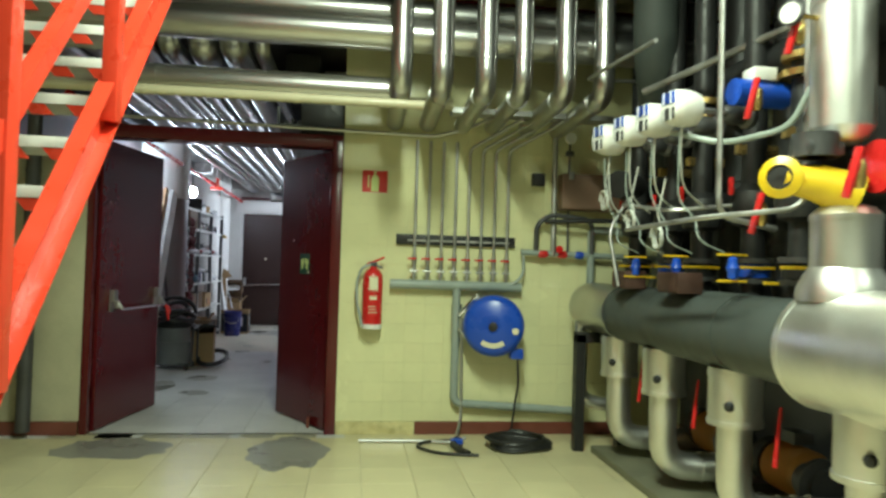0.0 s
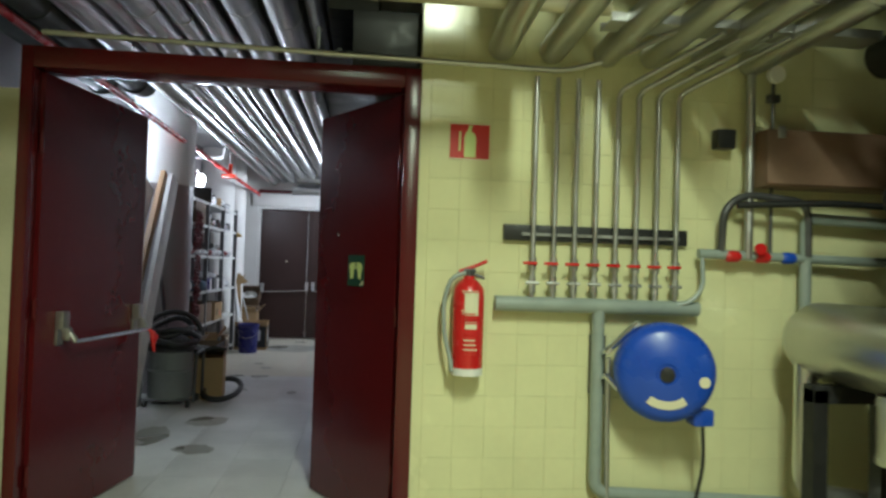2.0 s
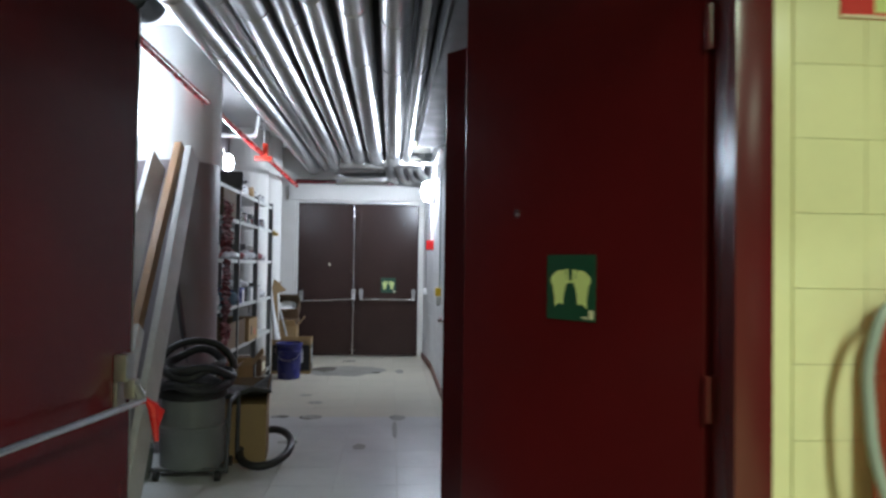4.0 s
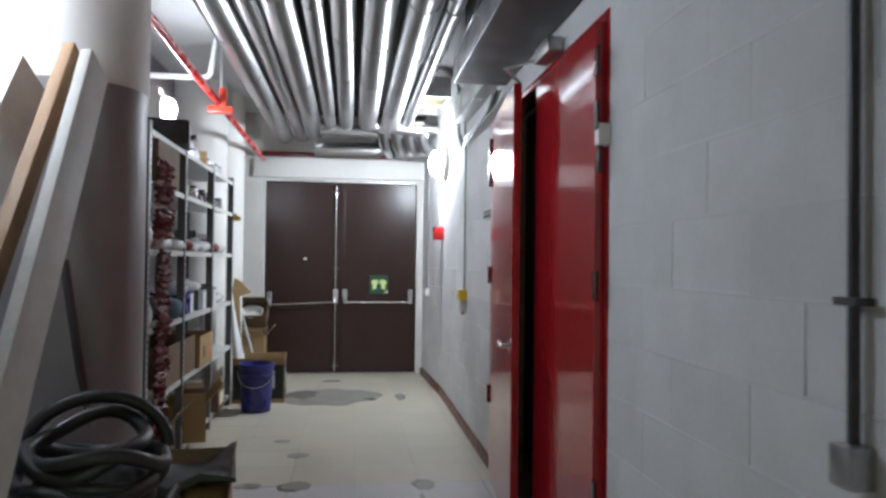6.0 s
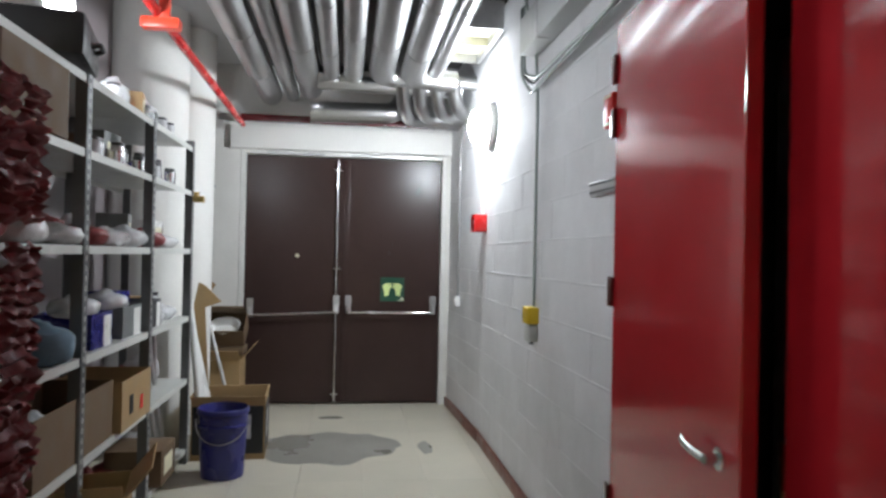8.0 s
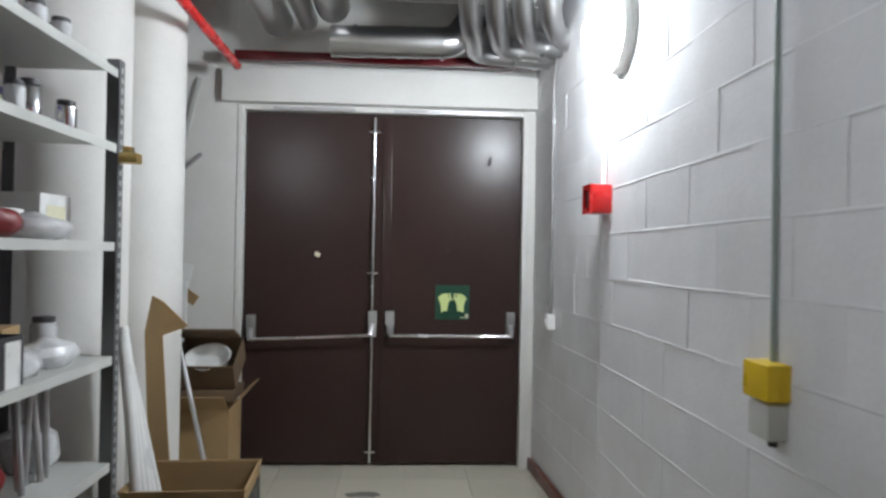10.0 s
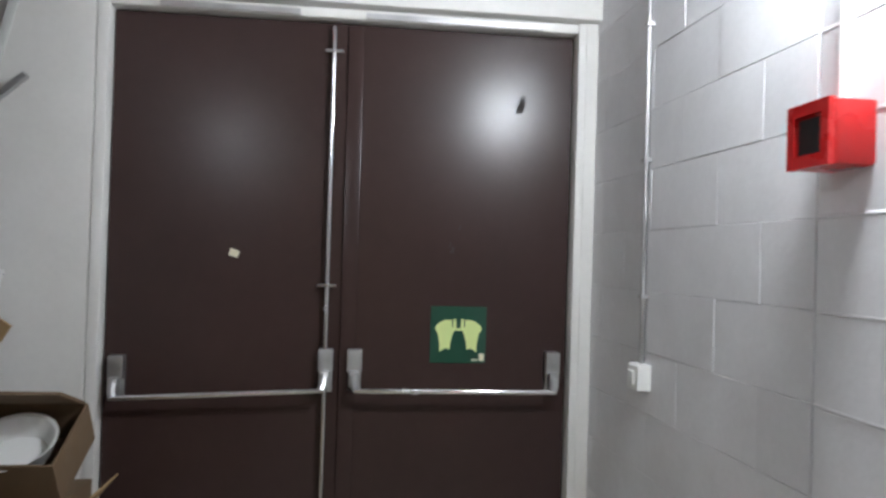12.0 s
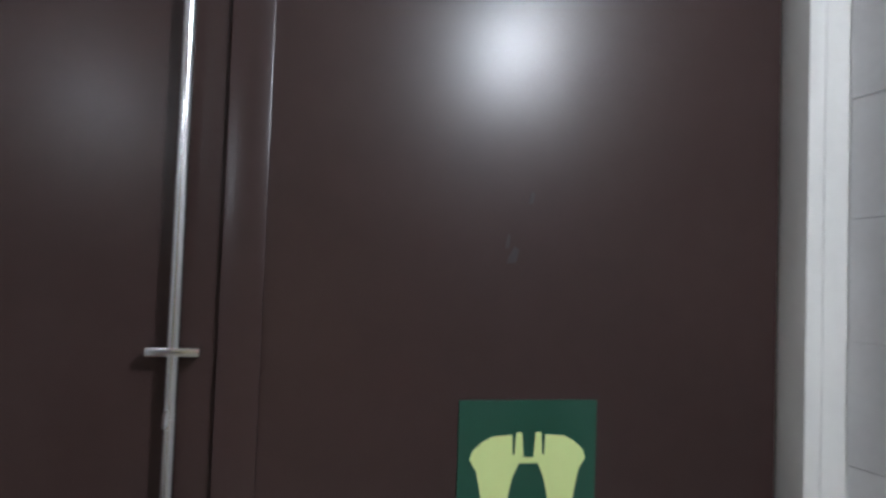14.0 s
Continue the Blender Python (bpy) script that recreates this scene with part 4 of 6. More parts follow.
for x, y, z in ((1.82, 4.75, 1.62), (1.84, 4.45, 1.52), (1.8, 5.1, 1.76)):
    b = B()
    sweep(b, [(x + 0.002 * i / 3, y + (0.055 - 0.0002 * i) * math.cos(i / 3), z + (0.06 - 0.0002 * i) * math.sin(i / 3)) for i in range(44)] + [(x + 0.03, y + 0.04, z + 0.12), (x + 0.06, y + 0.02, z + 0.3)], 0.0045, 6)
    solid("cable_coil", b, "shelf", "coiled grey cable hanging from a valve", "cable", "coiled cables")

for k, (x, y, z) in enumerate(((1.78, 5.02, 2.0), (1.79, 4.72, 1.99), (1.8, 4.42, 1.99), (1.8, 4.12, 1.99))):
    solid("thin_cable", sweep(B(), [(x, y, z), (x + 0.02, y + 0.05, z - 0.22 - 0.03 * k), (x + 0.1, y + 0.02, z - 0.4), (x + 0.04, y - 0.1, z - 0.5), (x + 0.2, y - 0.05, z - 0.55)], 0.0038, 6, 0.1), "grey_paint", "thin grey cable hanging below an actuator", "cable", "cables below the actuators")
for y in (5.2, 4.66, 4.1):
    t = thing("ball_valve", pose(2.06, y, 1.37) @ Matrix.Scale(0.75, 4), "small valve with a yellow lever and blue body", "valve", "small valves over the collector")
    part("body", lathe(B(), [(0.018, -0.07), (0.03, -0.06), (0.03, -0.03), (0.042, 0.0), (0.03, 0.03), (0.03, 0.06), (0.018, 0.07)], None, 14), "blue", t)
    for z in (0.075, -0.085):
        part("lever", box(B(), -0.1, 0.09, -0.012, 0.012, z, z + 0.014, 0.004), "yellow_paint", t, "yellow lever")
for y, z in ((3.62, 2.3), (3.85, 1.6), (3.9, 2.1), (3.28, 1.7)):
    t = thing("lever_valve", pose(2.04, y, z), "small brass valve with a red lever", "valve", "red lever valves")
    part("body", lathe(B(), [(0.015, -0.05), (0.024, -0.03), (0.024, 0.03), (0.015, 0.05)], None, 12), "brass", t)
    part("lever", box(B(), -0.03, -0.016, -0.02, 0.02, -0.09, 0.09, 0.006, pose(0, 0, 0, 12, 8, 0)), "red", t, "red lever")

# valves at the wall beside the manifold
station = thing("filling_station", pose(1.95, WY, 1.2), "filling valves and gauge piped on the yellow wall", "valve")
part("main_pipe", sweep(B(), [(-0.28, -0.08, 0.27), (0.9, -0.09, 0.25)], 0.024, 12), "grey_paint", station)
part("riser", sweep(B(), [(-0.02, -0.09, 0.25), (-0.02, -0.09, 1.2)], 0.022, 12), "dull_metal", station)
part("loop", sweep(B(), [(-0.16, -0.08, 0.27), (-0.16, -0.1, 0.5), (-0.05, -0.1, 0.58), (0.3, -0.1, 0.55), (0.3, -0.1, 0.27)], 0.02, 10, 0.09), "steel_dark", station)
part("hose", sweep(B(), [(-0.26, -0.08, 0.26), (-0.26, -0.1, 0.1), (-0.32, -0.1, 0.02), (-0.42, -0.07, 0.0)], 0.012, 8, 0.08), "grey_paint", station)
for x, mt in ((-0.1, "red"), (0.06, "red"), (0.2, "blue")):
    part("valve", lathe(B(), [(0.02, -0.04), (0.03, -0.025), (0.03, 0.025), (0.02, 0.04)], pose(x, -0.085, 0.26, 0, 90, 0), 14), mt, station, "coloured valve")
part("hand_wheel", cyl(B(), (0.02, -0.13, 0.3), (0.02, -0.145, 0.3), 0.03, seg=16), "red", station)
lathe(b := B(), [(0.0, 0.0), (0.045, 0.0), (0.045, 0.03), (0.0, 0.032)], pose(0.1, -0.1, 1.2, 90, 0, 0), 20)
part("gauge", b, "white_plastic", station, "round white gauge")
part("gauge_stem", box(cyl(B(), (0.1, -0.09, 0.27), (0.1, -0.09, 1.16), 0.009, seg=8), 0.07, 0.13, -0.11, -0.07, 1.06, 1.1, 0.006), "steel_dark", station, "thin dark gauge pipe with a cock")
part("pressure_switch", box(B(), -0.2, -0.1, -0.1, -0.03, 0.81, 0.91, 0.008), "black", station, "black switch box")
grey_box = thing("wall_frame", pose(2.45, WY, 1.15), "grey painted pipe frame on the wall", "pipe frame")
part("tube", sweep(B(), [(-0.2, -0.08, 0.0), (-0.2, -0.08, 0.52), (0.45, -0.08, 0.5), (0.3, -0.08, 0.0)], 0.03, 12, 0.05), "grey_paint", grey_box)

crate_wall = thing("duct_box", pose(2.4, WY, 1.78), "dull brown sheet-metal box on the yellow wall", "box")
part("case", box(B(), -0.42, 0.42, -0.17, -0.004, 0.04, 0.33, 0.012), "brown_sheet", crate_wall)
part("lid", box(B(), -0.43, 0.43, -0.185, -0.171, 0.05, 0.32, 0.005), "brown_sheet", crate_wall)
for x in (-0.36, 0.36):
    part("clasp", box(B(), x - 0.02, x + 0.02, -0.195, -0.186, 0.28, 0.34, 0.003), "dull_metal", crate_wall)
solid("black_pipe", sweep(B(), [(1.85, WY - 0.12, 1.72), (2.3, WY - 0.2, 1.74), (3.4, WY - 0.22, 1.72)], 0.018, 10, 0.08), "black", "thin black pipe under the brown box", "pipe")

# dark plant behind the collector
tank = thing("boiler", pose(3.5, 4.4, 0), "dark boiler casing behind the pipework", "boiler")
part("casing", box(B(), -0.55, 0.7, -2.6, 2.0, 0.1, 2.3, 0.03), "steel_dark", tank)
part("plinth", box(B(), -0.58, 0.73, -2.63, 2.03, 0, 0.1), "concrete", tank)
for i, y in enumerate((5.5, 4.7, 3.9, 3.0)):
    t = thing("circulator", pose(2.78, y, 0), "dark electric pump standing on the floor", "pump", "pumps behind the collector")
    part("base", box(B(), -0.12, 0.12, -0.14, 0.14, 0, 0.12, 0.008), "steel_dark", t)
    ribs = [(0.122 + 0.014 * (q % 2), 0.02 + 0.012 * q) for q in range(22)]
    mb = lathe(B(), [(0.05, 0.0), (0.11, 0.0), (0.125, 0.015)] + ribs + [(0.12, 0.3), (0.05, 0.32)], pose(0, 0.12, 0.28, 90, 0, 0), 24)
    part("motor", mb, "motor_paint", t, "finned orange-brown motor")
    part("terminal_box", box(B(), -0.06, 0.06, -0.1, 0.02, 0.43, 0.5, 0.008), "steel_dark", t)
    part("coupling", cyl(cyl(B(), (-0.05, -0.2, 0.28), (-0.05, -0.36, 0.28), 0.09, seg=20), (-0.05, -0.3, 0.28), (-0.05, -0.33, 0.28), 0.14, seg=24), "steel_dark", t, "dark pump casing")
    part("fan_cover", cyl(B(), (0, 0.12, 0.28), (0, 0.2, 0.28), 0.135, seg=20), "black", t)
kerb = solid("plinth", box(B(), 2.12, 2.95, 1.2, 6.1, 0, 0.05, 0.01), "plinth", "low dark green painted plinth under the pipes", "plinth")

# Dark risers added to darken the background where the wall lies in shade.
for x, y, r, mt in ((2.62, 5.72, 0.12, "black"), (2.68, 5.1, 0.13, "black"), (2.64, 4.5, 0.12, "steel_dark"), (2.7, 3.95, 0.13, "black")):
    b = sweep(B(), [(x + 0.5, y, 1.15), (x, y, 1.15), (x, y, 3.6)], r, 20, 0.2)
    for z in (1.5, 1.9, 2.7):
        cyl(b, (x, y, z), (x, y, z + 0.03), r + 0.012, seg=20)
    solid("insulated_riser", b, mt, "fat dark riser added to darken the background behind the valves", "pipe", "insulated risers behind the valves")
# The first pipe is known; the rest are added to darken the background.
for pts, r in (([(2.1, 5.62, 1.93), (2.5, 5.95, 1.94), (3.4, 6.3, 1.95)], 0.095), ([(2.47, 3.2, 1.72), (2.47, 6.2, 1.74)], 0.085), ([(2.46, 3.0, 2.42), (2.46, 6.3, 2.44)], 0.1), ([(2.9, 6.42, 1.62), (4.2, 6.42, 1.62)], 0.1), ([(2.75, 6.35, 2.2), (4.2, 6.35, 2.2)], 0.16)):
    b = sweep(B(), pts, r, 20, 0.15)
    solid("dark_pipe", b, "black", "dark rubber-insulated pipe filling out the plant's dark background", "pipe", "dark pipes among the plant")
for y, w in ((5.3, 0.2), (4.62, 0.24)):
    t = thing("junction_box", pose(2.06, y, 1.235), "brown painted junction box on the collector", "box", "boxes on the collector")
    part("case", box(B(), -0.07, 0.07, -w / 2, w / 2, 0.0, 0.11, 0.008), "brown_paint", t)
    part("cover", box(B(), -0.078, -0.0705, -w / 2 + 0.012, w / 2 - 0.012, 0.012, 0.098, 0.003), "brown_paint", t)

# ---- corridor ----
# clad pipes along the ceiling
for i, (x, r, y1, mt) in enumerate(((-1.69, 0.098, 15.6, 0), (-1.505, 0.062, 15.6, 0), (-1.33, 0.1, 15.35, 0), (-1.14, 0.062, 14.75, 0), (-0.975, 0.075, 14.8, 0), (-0.76, 0.1, 14.75, 0), (-0.525, 0.095, 14.7, 0), (-0.345, 0.056, 14.8, 0))):
    z = 2.8 + 0.01 * (i % 3)
    ylow = 5.98 + 0.07 * (i % 3)
    pts = [(x, ylow, 3.7), (x, ylow, z), (x, y1, z)]
    if i >= 3:
        pts.append((x + (0.35 if i > 4 else -0.1), y1 + 0.02, z - 0.02))
    b = sweep(B(), pts, r, 20, 0.13)
    for k in range(9):
        y = 7.0 + 0.96 * k + 0.13 * (i % 4)
        if y < y1 - 0.2:
            cyl(b, (x, y, z), (x, y + 0.022, z), r + 0.004, seg=20)
    solid("ceiling_pipe", b, "aluminium", "long aluminium-clad pipe under the corridor ceiling", "pipe", "pipes along the corridor")
b = sweep(B(), [(-1.33, 15.3, 2.6), (-0.6, 15.32, 2.62), (-0.5, 15.32, 2.8)], 0.088, 20, 0.1)
for x in (-1.2, -0.95, -0.7):
    cyl(b, (x, 15.31, 2.61), (x + 0.02, 15.31, 2.61), 0.093, seg=20)
solid("cross_pipe", b, "aluminium", "aluminium-clad pipe crossing before the exit doors", "pipe")
for k in range(4):
    x, y = -0.6 + 0.135 * k, 15.46 - 0.135 * k
    b = sweep(B(), [(x, 14.72, 2.76), (x + 0.04, 15.0 - 0.05 * k, 2.64), (x + 0.12, y, 2.6), (0.012, y + 0.03, 2.58)], 0.058, 18, 0.11)
    for d in (0.25, 0.12):
        if x + 0.2 < -d:
            cyl(b, (-d, y + 0.02, 2.583), (-d + 0.016, y + 0.021, 2.582), 0.062, seg=18)
    solid("bent_pipe", b, "aluminium", "aluminium-clad pipe bending towards the block wall", "pipe", "pipes bending before the exit doors")
for x, r in ((-1.93, 0.1), (-2.18, 0.12)):
    b = sweep(B(), [(x, 6.05, 3.7), (x, 6.05, 2.78), (x, 9.3, 2.8), (x, 9.35, 3.09)], r, 18, 0.12)
    for y in (7.3, 8.2, 9.0):
        cyl(b, (x, y, 2.785), (x, y + 0.03, 2.785), r + 0.006, seg=18)
    solid("insulated_pipe", b, "insulation", "dark insulated pipe under the corridor ceiling", "pipe", "dark pipes along the corridor")
solid("cross_pipe", sweep(B(), [(-1.25, 14.82, 2.74), (-0.1, 14.86, 2.74)], 0.06, 16), "aluminium", "aluminium-clad branch pipe across the corridor", "pipe")
solid("lintel_bar", box(B(), -1.95, -0.1, 15.6, 15.66, 2.56, 2.62, 0.004), "door_red", "dark red steel bar over the exit doors", "bar")
fire_pipe = thing("sprinkler_pipe", pose(-1.9, 11, 2.52), "thin red fire pipe hung under the ceiling", "pipe")
part("tube", sweep(B(), [(-0.03, -4.1, 0.1), (-0.03, 4.6, 0.0)], 0.026, 12), "red", fire_pipe)
part("clamp", box(box(B(), -0.1, 0.08, 1.78, 1.86, -0.05, 0.0, 0.006), -0.02, 0.03, 1.8, 1.84, 0.0, 0.14, 0.004), "orange", fire_pipe, "orange-red clamp bracket")
part("hanger", box(B(), -0.015, 0.0, 1.81, 1.83, 0.14, 0.58), "dull_metal", fire_pipe)

# dark cable duct over the block wall
duct = thing("cable_duct", pose(-0.14, 9.8, 2.44), "dark metal cable duct along the top of the block wall", "cable duct")
part("trough", box(box(B(), -0.16, 0.155, -2.95, 1.7, 0.0, 0.02), -0.17, -0.15, -2.95, 1.7, 0.0, 0.16, 0.003), "steel_dark", duct)
for k in range(5):
    part("cable", sweep(B(), [(-0.1 + 0.05 * k, -2.9, 0.04 + 0.015 * (k % 2)), (-0.09 + 0.05 * k, 0.0, 0.05), (-0.1 + 0.05 * k, 1.65, 0.04 + 0.02 * (k % 3)), (-0.08 + 0.05 * k, 1.85, 0.2)], 0.016, 8, 0.1), "black", duct, "black cable")
# Black boxes added to stand in for the unlit void by the ceiling.
solid("void_filler", box(B(), -0.12, 0.296, 6.83, 7.49, 2.36, 2.7, 0.01), "black", "added black box standing in for the dark over the open door leaf", "duct")
void = solid("void_filler", box(B(), -0.26, 0.015, 6.9, 11.4, 2.72, 3.05, 0.01), "black", "added black box standing in for the dark void under the ceiling", "duct")
vent = thing("air_grille", pose(-0.14, 14.2, 2.9), "square metal box with a grille under the ceiling", "grille")
part("frame", box(box(box(box(B(), -0.14, 0.14, -0.42, -0.39, 0, 0.19), -0.14, 0.14, 0.39, 0.42, 0, 0.19), -0.14, -0.11, -0.39, 0.39, 0, 0.19), 0.11, 0.14, -0.39, 0.39, 0, 0.19), "dull_metal", vent)
part("divider", box(B(), -0.11, 0.11, -0.03, 0.0, 0.0, 0.19), "cream", vent)
for k in range(11):
    part("slat", box(B(), -0.11, 0.11, -0.37 + 0.07 * k, -0.335 + 0.07 * k, 0.06, 0.066), "cream", vent)
trunk = thing("cable_trunking", pose(RW, 12.3, 2.4), "grey metal trunking with cables along the wall head", "cable duct")
part("channel", box(B(), -0.1, 0.002, -0.72, 0.7, 0.1, 0.3, 0.006), "trunking", trunk)
for y in (-0.2, 0.36):
    part("joint", box(B(), -0.104, 0.0, y, y + 0.035, 0.097, 0.304, 0.002), "dull_metal", trunk)
for k in range(3):
    part("cable", sweep(B(), [(-0.03 - 0.02 * k, -0.75, 0.02), (-0.03 - 0.02 * k, -0.6, -0.03 - 0.02 * k), (-0.03, 0.6 + 0.06 * k, -0.04 - 0.03 * k), (-0.03, 0.88 + 0.03 * k, 0.05), (-0.03, 0.9 + 0.03 * k, 0.45)], 0.009, 7, 0.08), "steel_dark" if k % 2 else "grey_paint", trunk)


# lamps
def bulkhead(m, label, glass="lamp_on"):
    t = thing("bulkhead_lamp", m, label, "lamp", "bulkhead lamps")
    lathe(b := B(), [(0.05, 0.0), (0.125, 0.0), (0.13, 0.02), (0.12, 0.04), (0.1, 0.04)], None, 24)
    part("base", b, "white_plastic", t)
    lathe(b := B(), [(0.1, 0.041), (0.1, 0.07), (0.085, 0.11), (0.04, 0.13), (0.01, 0.132)], None, 24)
    part("diffuser", b, glass, t, "glowing opal diffuser")
    return t


bulkhead(pose(RW, 14.17, 2.33, 0, -90, 0) @ Matrix.Scale(1.3, 4), "lit round bulkhead lamp on the block wall")
bulkhead(pose(-2.192, 12.22, 2.36, 0, 90, 0) @ Matrix.Scale(0.75, 4), "lit round bulkhead lamp above the shelving", "lamp_dim")
batten = thing("tube_lamp", pose(-2.5, 10.12, 2.49), "lit fluorescent batten on the corridor wall", "lamp")
part("housing", box(B(), -0.12, -0.03, -0.72, 0.72, -0.04, 0.06, 0.01), "white_plastic", batten)
part("tube", cyl(B(), (0.0, -0.68, 0.0), (0.0, 0.68, 0.0), 0.02, seg=12), "tube_on", batten, "glowing tube")
lamp_column = solid("lamp_bracket", box(B(), LW, -2.19, 12.17, 12.27, 2.3, 2.5, 0.006), "plaster", "plastered bracket carrying the lamp", "bracket")

# columns
for x, y, r, mt, lb in ((-2.17, 10.75, 0.3, "mauve", "round greyish painted concrete column"), (-2.42, 14.5, 0.27, "plaster", "round white concrete column"), (-2.26, 14.98, 0.21, "plaster", "round white concrete column")):
    lathe(b := B(), [(r, 0.0), (r, 2.08), (r + 0.004, 2.1), (r + 0.004, SLAB - 0.001)] if mt == "mauve" else [(r, 0.0), (r, 1.55), (r, SLAB - 0.001)], pose(x, y, 0), 40)
    c = thing("column", pose(x, y, 0), lb, "column", "columns along the corridor")
    bmesh.ops.translate(b, verts=b.verts, vec=(-x, -y, 0))
    part("shaft", b, mt, c)
    if mt == "mauve":
        lathe(b := B(), [(r + 0.006, 2.12), (r + 0.006, SLAB - 0.002)], None, 40)
        part("upper_band", b, "plaster", c, "white painted upper part")


# leaning boards
def board(p0, p1, w, t, mat, label, twist=0.0):
    p0, p1 = Vector(p0), Vector(p1)
    d = p1 - p0
    rot = d.to_track_quat("Z", "Y").to_matrix().to_4x4() @ pose(0, 0, 0, 0, 0, twist)
    b = box(B(), -w / 2, w / 2, -t / 2, t / 2, 0, d.length, 0.004)
    solid("leaning_board", b, mat, label, "board", "boards leaning on the column", m=Matrix.Translation(p0) @ rot)


board((-1.86, 8.95, 0.02), (-1.975, 10.4, 2.16), 0.17, 0.045, "wood", "long weathered white board leaning on a column", 80)
board((-2.05, 8.6, 0.02), (-2.21, 10.37, 2.1), 0.19, 0.04, "wood", "long grey weathered board leaning on a column", 75)
board((-1.97, 8.75, 0.02), (-2.065, 10.4, 2.22), 0.07, 0.05, "wood_raw", "raw brown timber batten leaning on a column", 80)
board((-1.85, 8.6, 0.02), (-1.95, 9.35, 1.0), 0.09, 0.03, "wood", "short pale board leaning on longer ones", 80)
board((-1.95, 10.62, 0.02), (-2.08, 10.4, 1.35), 0.03, 0.025, "steel_dark", "thin dark bar leaning on the column", 0)
wall_sign = thing("wall_sign", pose(LW + 0.002, 8.9, 1.95), "small tilted green sign on the corridor wall", "sign")
part("board", box(B(), 0, 0.006, -0.12, 0.12, -0.11, 0.11), "green", wall_sign)
part("border", box(box(B(), 0.006, 0.008, -0.12, 0.12, -0.11, -0.095), 0.006, 0.008, -0.12, 0.12, 0.095, 0.11), "cream", wall_sign)

# vacuum cleaner and pails
vac = thing("vacuum_cleaner", pose(-1.8, 9.95, 0), "grey industrial vacuum cleaner with a black hose wound on top", "vacuum cleaner")
lathe(b := B(), [(0.18, 0.06), (0.2, 0.08), (0.205, 0.3), (0.212, 0.31), (0.212, 0.33), (0.2, 0.34), (0.195, 0.5)], None, 28)
part("drum", b, "grey_drum", vac)
lathe(b := B(), [(0.2, 0.501), (0.215, 0.51), (0.215, 0.54), (0.17, 0.6), (0.1, 0.64), (0.02, 0.65)], None, 28)
part("head", b, "black", vac, "black motor head")
part("frame", sweep(sweep(B(), [(0.25, -0.16, 0.05), (0.27, -0.18, 0.5), (0.25, 0.18, 0.5), (0.25, 0.16, 0.05)], 0.014, 8, 0.05), [(-0.22, -0.16, 0.07), (0.25, -0.16, 0.07)], 0.014, 8), "steel_dark", vac, "dark tube frame")
for dx, dy in ((-0.18, -0.16), (0.2, -0.17), (-0.18, 0.16), (0.2, 0.17)):
    part("castor", cyl(B(), (dx - 0.015, dy, 0.035), (dx + 0.015, dy, 0.035), 0.034, seg=14), "black", vac)
for k, (r0, z, tx, ty) in enumerate(((0.24, 0.62, 8, 0), (0.22, 0.67, -6, 8), (0.2, 0.72, 10, -14), (0.23, 0.58, 0, 5))):
    m = pose(0.03 * (k % 2), -0.02 * k, z, tx, ty, 30 * k)
    pts = [m @ Vector((r0 * math.cos(a), r0 * 0.85 * math.sin(a), 0.02 * math.sin(3 * a))) for a in [2 * math.pi * i / 26 for i in range(26)]]
    part("hose_turn", sweep(B(), pts, 0.026, 10, closed=True), "black", vac, "black hose turn")
m = pose(0.0, 0.05, 0.66, 78, 0, 20)
part("hose_arch", sweep(B(), [m @ Vector((0.24 * math.cos(a), 0.2 * math.sin(a), 0)) for a in [math.pi * i / 14 for i in range(15)]], 0.024, 10), "black", vac, "black hose arch")
m = pose(0.42, 0.28, 0.06)
part("trailing_hose", sweep(B(), [m @ Vector((0.17 * math.cos(a), 0.3 * math.sin(a), 0.05 * math.sin(a) + 0.04)) for a in [2 * math.pi * i / 24 for i in range(24)]], 0.027, 10, closed=True), "black", vac, "black hose loop on the floor")
pail = thing("small_pail", pose(-2.12, 9.85, 0), "small dirty grey pail beside the vacuum cleaner", "bucket")
lathe(b := B(), [(0.07, 0.0), (0.085, 0.0), (0.1, 0.2), (0.106, 0.205), (0.1, 0.21), (0.095, 0.19), (0.08, 0.02)], None, 20)
part("body", b, "grey_drum", pail)
part("bail", sweep(B(), [(0.1 * math.cos(a), 0.02, 0.19 + 0.09 * math.sin(a)) for a in [math.pi * i / 10 for i in range(11)]], 0.003, 6), "dull_metal", pail)


def tub(w, d, h, k):
    """An open-topped shell of one piece, k thick, standing on z = 0."""
    b = box(B(), -w / 2, w / 2, -d / 2, d / 2, 0, h)
    b.faces.ensure_lookup_table()
    bmesh.ops.delete(b, geom=[max(b.faces, key=lambda f: f.calc_center_median().z)], context="FACES_ONLY")
    bmesh.ops.recalc_face_normals(b, faces=b.faces)
    bmesh.ops.solidify(b, geom=b.faces[:], thickness=k)
    return b


def carton(name, m, w, d, h, mat, label, flaps=True, open_top=True):
    """An open carton with four walls and bent flaps; origin at its base."""
    t = thing(name, m, label, "box")
    k = 0.006
    part("carton_body", tub(w, d, h, k), mat, t)
    if flaps:
        for sx, ang in ((1, 40), (-1, -35)):
            fm = pose(sx * w / 2, 0, h, 0, ang, 0)
            part("flap", box(B(), -k / 2, k / 2, -d / 2 + 0.004, d / 2 - 0.004, 0, min(0.16, w * 0.5), 0, fm), mat, t)
        fm = pose(0, -d / 2, h, 50, 0, 0)
        part("flap", box(B(), -w / 2 + 0.004, w / 2 - 0.004, -k / 2, k / 2, 0, min(0.14, d * 0.5), 0, fm), mat, t)
    return t


